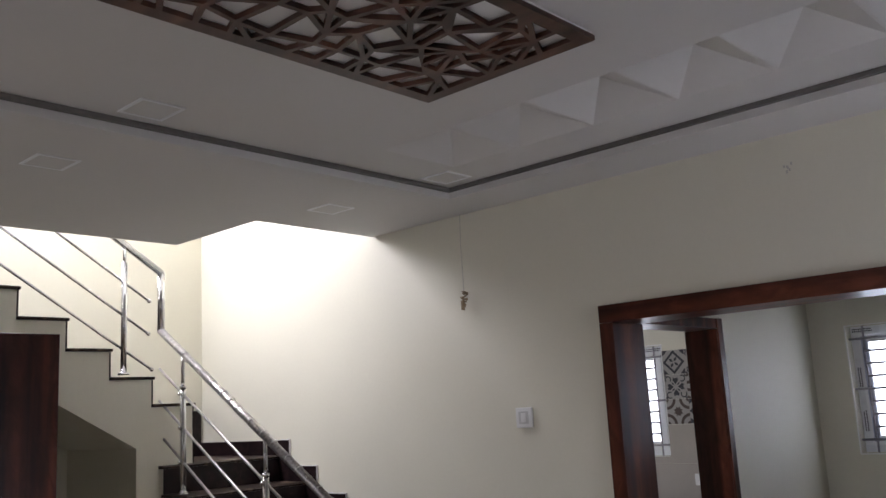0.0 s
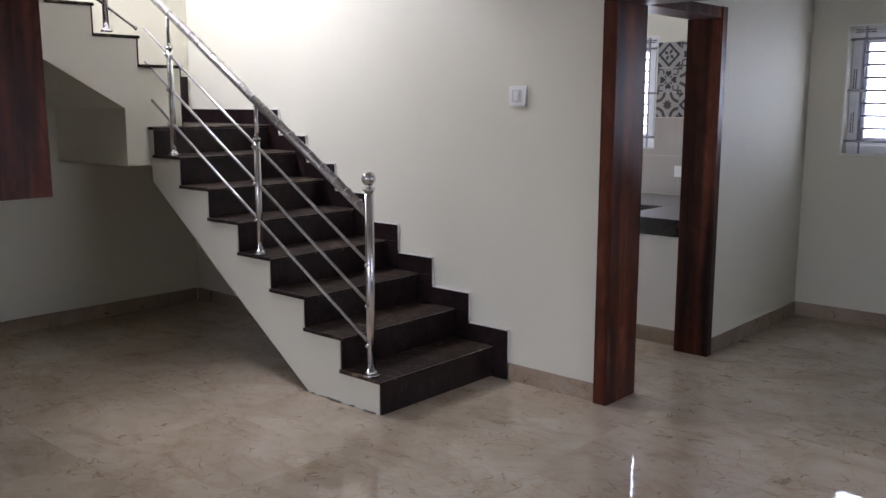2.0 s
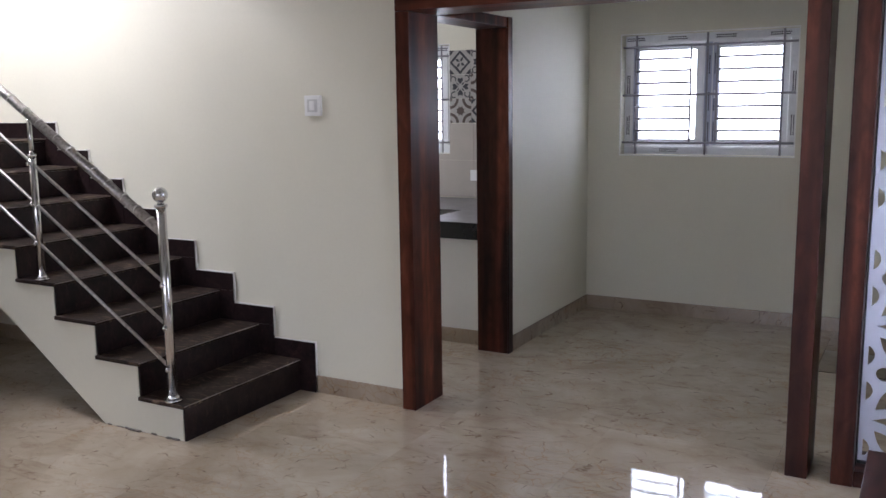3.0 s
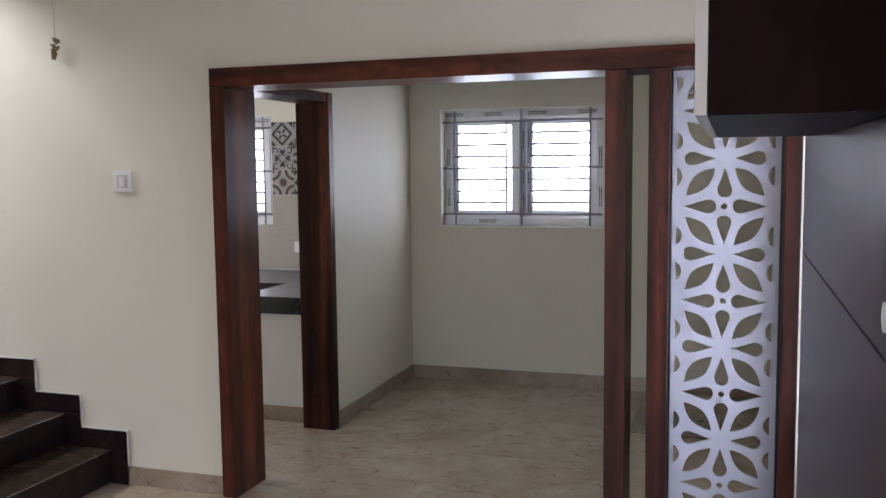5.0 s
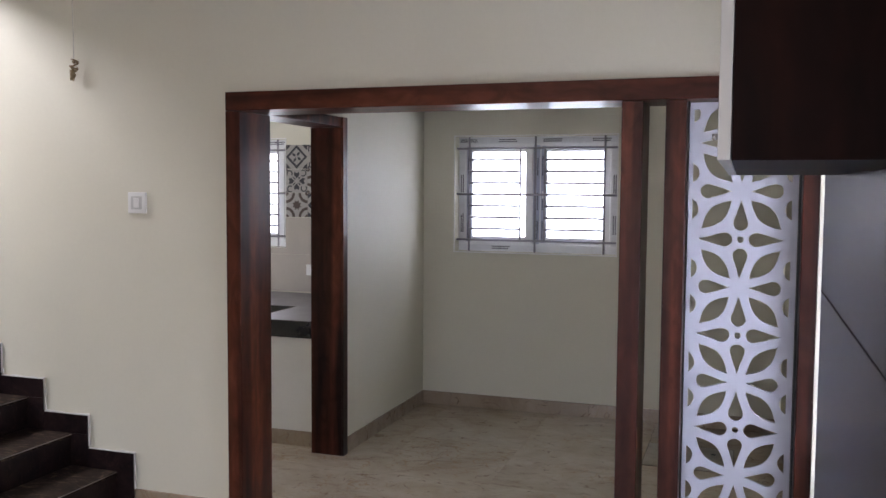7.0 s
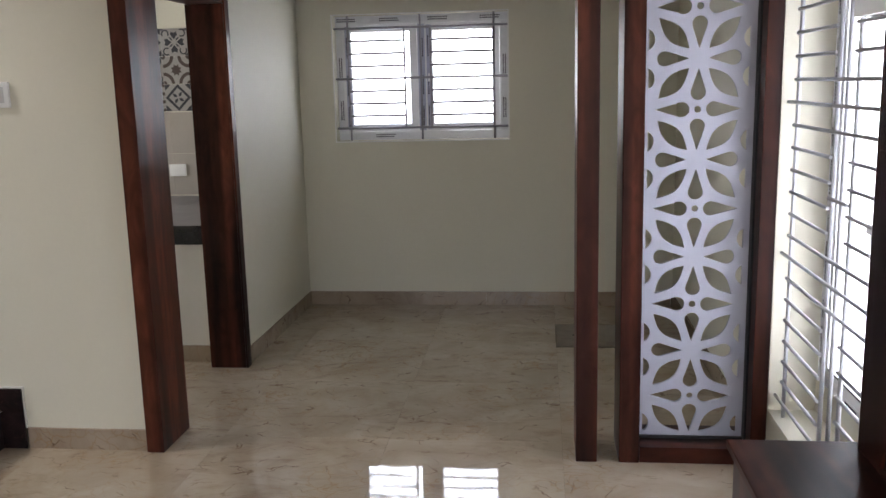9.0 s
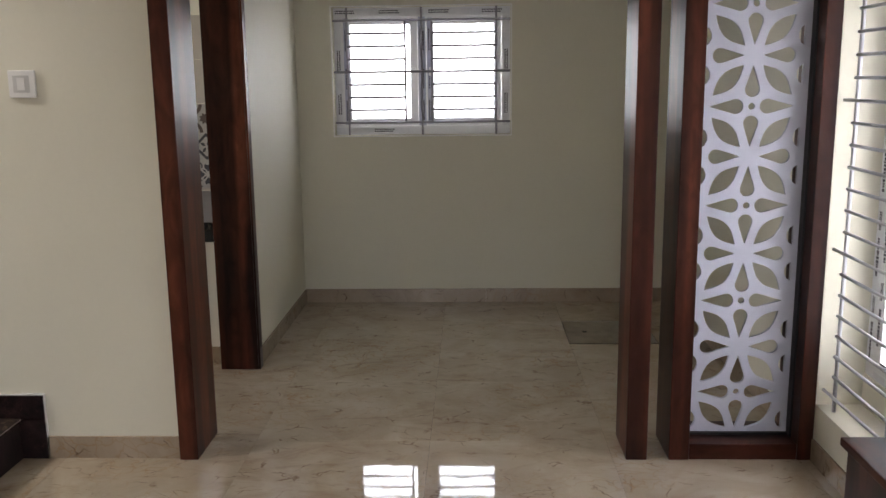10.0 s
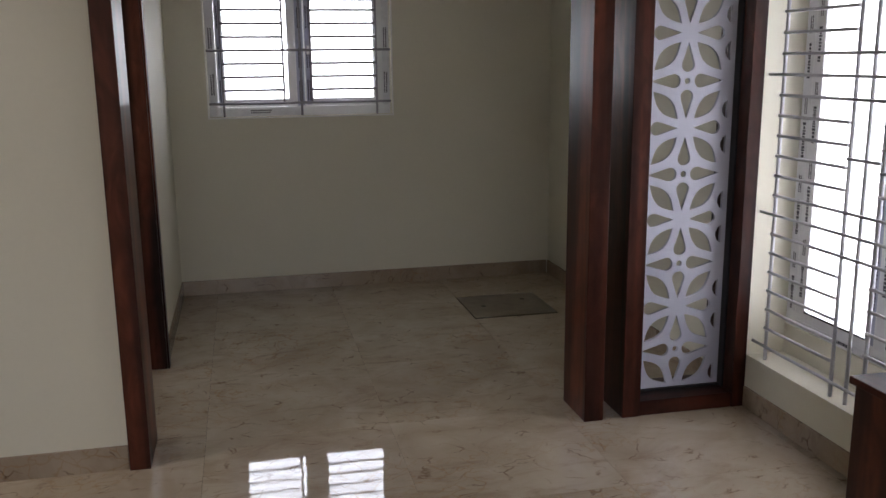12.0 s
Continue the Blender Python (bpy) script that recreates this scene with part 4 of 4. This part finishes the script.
# ---- kitchen seen through the doorway ----
def kitchen():
    c = thing("kitchen_counter", -2.6, 2.0, 0, "L-shaped counter with dusty grey top, black edge and white base", "counter")
    zt = 0.84
    boxes("countertop", [(-2.80, -2.303, 1.29, YB - 0.012, zt - 0.03, zt), (-5.6, -2.802, 1.93, YB - 0.012, zt - 0.03, zt)], M_COUNTER, c, "dusty grey granite top")
    boxes("counter_edge", [(-2.814, -2.303, 1.275, 1.2885, zt - 0.112, zt), (-2.8145, -2.8015, 1.29, 1.913, zt - 0.112, zt), (-5.6, -2.816, 1.915, 1.9285, zt - 0.112, zt)], M_BLACK, c, "thick black granite edge")
    boxes("counter_base", [(-2.78, -2.303, 1.31, YB - 0.012, 0.0, zt - 0.032), (-5.6, -2.782, 1.96, YB - 0.012, 0, zt - 0.032)], M_WHITE, c, "white plastered base")
    adopt(c)
    t = thing("kitchen_wall_tiles", -3.2, YB, 0.85, "beige glazed wall tiles behind the kitchen counter", "wall tiles", kind="structure")
    w, h, s_pat = 0.6, 0.3, 0.2
    for i in range(6):
        for j in range(2):
            x = -5.5 + i * 0.6
            x1 = min(x + w - 0.002, XK - 0.204)
            z = 0.85 + j * 0.31
            z1 = min(z + 0.308, 1.465)
            if x1 > x + 0.02:
                if z1 > W3[2] and x1 > W3[0] and x < W3[1]:
                    z1 = W3[2] - 0.002
                if z1 > z + 0.01:
                    rows = [(x, x1, YB - 0.01, YB - 0.002, z, z1)]
                    if x < W3[1] < x1 and j == 1:
                        rows.append((W3[1] + 0.003, x1, YB - 0.01, YB - 0.002, z1, 1.468))
                    boxes("wall_tile", rows, M_BEIGE_TILE, t)
    for i in range(2):
        for j in range(2):
            x = W3[1] + 0.012 + 2 * s_pat + i * 0.31
            boxes("wall_tile", [(x, min(x + 0.308, XK - 0.204), YB - 0.01, YB - 0.002, 1.472 + j * 0.305, 1.775 + j * 0.305)], M_BEIGE_TILE, t)
    adopt(t)
    # patterned tiles
    pt = thing("patterned_tiles", -3.1, YB, 1.47, "patterned cement-style kitchen tiles in cream, black and brown", "wall tiles", kind="structure")
    s = 0.2
    for i in range(5):
        for j in range(3):
            x, z = (W3[1] + 0.01 + i * s, 1.472 + j * s) if i < 2 else (-2.872 + (i - 2) * s, 0.862 + j * s)
            if x > -2.4:
                continue
            tile = boxes("patterned_tile", [(x, x + s - 0.002, YB - 0.012, YB - 0.003, z, z + s - 0.002)], M_PAT_BASE, pt)
            bm = bmesh.new()
            yy = YB - 0.0135
            cx, cz = x + s / 2, z + s / 2
            kind = (2 - j + i) % 3
            def poly(loop, turn=0.0):
                c_, s_ = math.cos(turn), math.sin(turn)
                prism(bm, [(cx + (u * c_ - v * s_) * s, cz + (u * s_ + v * c_) * s) for u, v in loop], 1, yy, yy + 0.001)
            def arc(ox_, oy_, r, w_, t0, t1, turn=0.0, n_=8):
                ts = [t0 + (t1 - t0) * k / n_ for k in range(n_ + 1)]
                out = [(ox_ + (r + w_) * math.cos(t), oy_ + (r + w_) * math.sin(t)) for t in ts]
                poly(out + [(ox_ + r * math.cos(t), oy_ + r * math.sin(t)) for t in ts[::-1]], turn)
            for a in range(4):
                q = a * math.pi / 2
                if kind == 0:
                    poly([(0.0, 0.49), (0.49, 0.0), (0.36, 0.0), (0.0, 0.36)], q)
                    poly(leaf(0, 0, math.pi / 4 + 0.2, 0.04, 0.25, 0.11), q)
                    poly([(0.49, 0.49), (0.27, 0.49), (0.34, 0.40), (0.40, 0.34), (0.49, 0.27)], q)
                elif kind == 1:
                    poly([(0.10, 0.0), (0.26, 0.13), (0.38, 0.10), (0.33, 0.0), (0.38, -0.10), (0.26, -0.13)], q)
                    arc(0.30, 0.33, 0.10, 0.05, -2.2, 2.2, q)
                    poly(leaf(0, 0, math.pi / 4, 0.08, 0.26, 0.06), q)
                    poly([(0.49, 0.49), (0.40, 0.49), (0.44, 0.40), (0.49, 0.40)], q)
                else:
                    arc(0.5, 0.5, 0.30, 0.12, math.pi, 1.5 * math.pi, q)
                    arc(0.5, 0.5, 0.02, 0.10, math.pi, 1.5 * math.pi, q)
            if kind == 2:
                poly([((0.22 if k % 2 else 0.14) * math.cos(k * math.pi / 8), (0.22 if k % 2 else 0.14) * math.sin(k * math.pi / 8)) for k in range(16)])
            part("tile_figure", bm, M_PAT_BROWN if kind == 2 else M_PAT_DARK, tile)
    adopt(pt)
    k = thing("kitchen_socket", -3.07, YB - 0.02, 1.04, "white plastic power socket on the beige tiles", "socket")
    boxes("plate", [(-3.13, -3.0, YB - 0.022, YB - 0.0105, 0.99, 1.08)], M_PLASTIC, k, bevel=0.003)
    adopt(k)


kitchen()

# ---- floor hatch, skirtings ----
h = thing("floor_hatch", 0.0, 1.95, 0, "dull brown stone floor hatch with two finger holes", "floor hatch")
boxes("cover", [(-0.258, 0.28, 1.67, 2.175, 0.0005, 0.004)], M_HATCH, h)
boxes("hatch_frame", [(-0.264, 0.286, 1.6645, 1.6685, 0.0005, 0.0042), (-0.264, 0.286, 2.1765, 2.1805, 0.0005, 0.0042), (-0.264, -0.2595, 1.6685, 2.1765, 0.0005, 0.0042), (0.2815, 0.286, 1.6685, 2.1765, 0.0005, 0.0042)], M_JOINT, h, "dark joint")
for xx, yy in ((-0.14, 1.92), (0.16, 2.03)):
    bm = bmesh.new()
    rod(bm, (xx, yy, 0.0042), (xx, yy, 0.0055), 0.016, 14)
    part("finger_hole", bm, M_GASKET, h)
adopt(h)


def skirting(x0, y0, x1, y1, side, seg=1.2, parent=None):
    """Stone skirting pieces along a wall line; side: unit vector into the room."""
    L = math.hypot(x1 - x0, y1 - y0)
    n = max(1, round(L / seg))
    for i in range(n):
        a, b = i / n, (i + 1) / n - 0.0015 / L
        ax, ay, bx, by = x0 + (x1 - x0) * a, y0 + (y1 - y0) * a, x0 + (x1 - x0) * b, y0 + (y1 - y0) * b
        cx, cy = ax + side[0] * 0.012, ay + side[1] * 0.012
        dx, dy = bx + side[0] * 0.012, by + side[1] * 0.012
        lo_x, hi_x = min(ax, bx, cx, dx), max(ax, bx, cx, dx)
        lo_y, hi_y = min(ay, by, cy, dy), max(ay, by, cy, dy)
        boxes("skirting_stone", [(lo_x, hi_x, lo_y, hi_y, 0.0, 0.10)], M_SKIRT, parent, bevel=0.0015)


sk = thing("baseboard", 0, 0, 0, "beige-brown stone skirting along the walls", "skirting", kind="structure")
skirting(-2.745, 0, -2.15, 0, (0, -1), parent=sk)
skirting(XK, 1.26, XK, YB - 0.014, (1, 0), parent=sk)
skirting(XK + 0.0, YB, XR - 0.014, YB, (0, -1), parent=sk)
skirting(XR, TH + 0.01, XR, YB - 0.014, (-1, 0), parent=sk)
skirting(XR, -0.024, XR, -1.24, (-1, 0), parent=sk)
skirting(XL, -6.9, XL, -0.02, (1, 0), parent=sk)
skirting(XL + 0.014, 0, -3.4, 0, (0, -1), parent=sk)
skirting(-4.17, -6.9, -4.17, -2.285, (1, 0), parent=sk)
skirting(-4.42, -2.285, -4.158, -2.285, (0, 1), parent=sk)
skirting(-2.78, 1.31, -2.303, 1.31, (0, -1), parent=sk)
adopt(sk)


# ---- lattice set in the ceiling ----
def ceiling_lattice():
    rng = random.Random(11)
    x0, x1, y0, y1 = -1.878, -1.108, -3.2, -1.53
    z = FZ - 0.011
    L = thing("ceiling_lattice", (x0 + x1) / 2, (y0 + y1) / 2, z, "dark wooden lattice panel over white board in the ceiling", "ceiling panel")
    def area(p):
        return abs(sum(p[i][0] * p[(i + 1) % len(p)][1] - p[(i + 1) % len(p)][0] * p[i][1] for i in range(len(p)))) / 2
    def cells(ax, bx, ay, by):
        nx, ny = 6, 14
        P = {}
        for i in range(nx + 1):
            for j in range(ny + 1):
                u, v = ax + (bx - ax) * i / nx, ay + (by - ay) * j / ny
                if 0 < i < nx:
                    u += rng.uniform(-0.4, 0.4) * (bx - ax) / nx
                if 0 < j < ny:
                    v += rng.uniform(-0.4, 0.4) * (by - ay) / ny
                P[i, j] = (u, v)
        out = []
        for i in range(nx):
            for j in range(ny):
                q = [P[i, j], P[i + 1, j], P[i + 1, j + 1], P[i, j + 1]]
                r = rng.random()
                out += [[q[0], q[1], q[2]], [q[0], q[2], q[3]]] if r < 0.3 else [[q[0], q[1], q[3]], [q[1], q[2], q[3]]] if r < 0.6 else [q]
        return out
    def inset(p, d):
        n = len(p)
        s = sum(p[i][0] * p[(i + 1) % n][1] - p[(i + 1) % n][0] * p[i][1] for i in range(n))
        if s < 0:
            p = p[::-1]
        lines = []
        for i in range(n):
            (ax, ay), (bx, by) = p[i], p[(i + 1) % n]
            l = math.hypot(bx - ax, by - ay) or 1e-6
            nx, ny = -(by - ay) / l, (bx - ax) / l
            lines.append((nx, ny, nx * ax + ny * ay + d))
        poly = p
        for nx, ny, c in lines:
            out = []
            for k in range(len(poly)):
                A, B = poly[k], poly[(k + 1) % len(poly)]
                da, db = nx * A[0] + ny * A[1] - c, nx * B[0] + ny * B[1] - c
                if da >= 0:
                    out.append(A)
                if (da >= 0) != (db >= 0):
                    t = da / (da - db)
                    out.append((A[0] + (B[0] - A[0]) * t, A[1] + (B[1] - A[1]) * t))
            poly = out
            if len(poly) < 3:
                return None
        return poly if area(poly) > 0.0003 else None
    m = 0.045
    holes = []
    for p in cells(x0 + m, x1 - m, y0 + m, y1 - m):
        q = inset(p, 0.0095)
        if q:
            holes.append(q)
    cutout("lattice_board", [(x0, y0), (x1, y0), (x1, y1), (x0, y1)], holes, 0.018, M_LATTICE, Matrix.Translation((0, 0, z - 0.010)), L, "dark brown angular lattice")
    boxes("backing_board", [(x0 + 0.004, x1 - 0.004, y0 + 0.004, y1 - 0.004, z + 0.002, z + 0.010)], M_DIFF, L, "white backing board")
    adopt(L)


ceiling_lattice()

# ---- floor tiles ----
def floor_tiles():
    s = 0.8
    fl = bpy.data.objects["floor"]
    meshes = {}
    ox, oy = -1.06, -0.62
    i0, i1 = math.floor((XL - ox) / s), math.ceil((XR - ox) / s)
    j0, j1 = math.floor((YF - oy) / s), math.ceil((YB - oy) / s)
    for i in range(i0, i1):
        for j in range(j0, j1):
            x0, x1 = max(XL, ox + i * s), min(XR, ox + (i + 1) * s)
            y0, y1 = max(YF, oy + j * s), min(YB, oy + (j + 1) * s)
            if x1 - x0 < 0.01 or y1 - y0 < 0.01:
                continue
            key = (round(x1 - x0, 3), round(y1 - y0, 3))
            if key not in meshes:
                bm = bmesh.new()
                g = 0.0003
                a, b = key
                v = [bm.verts.new(p) for p in ((g, g, -0.012), (a - g, g, -0.012), (a - g, b - g, -0.012), (g, b - g, -0.012))]
                e = 0.0002
                w = [bm.verts.new(p) for p in ((g + e, g + e, 0), (a - g - e, g + e, 0), (a - g - e, b - g - e, 0), (g + e, b - g - e, 0))]
                bm.faces.new(w)
                for k in range(4):
                    bm.faces.new((v[k], v[(k + 1) % 4], w[(k + 1) % 4], w[k]))
                me = bpy.data.meshes.new("floor_tile")
                bm.to_mesh(me)
                bm.free()
                me.materials.append(M_FLOOR)
                meshes[key] = me
            t = new("floor_tile", meshes[key])
            t.location = (x0, y0, 0)
            t.parent = fl


floor_tiles()
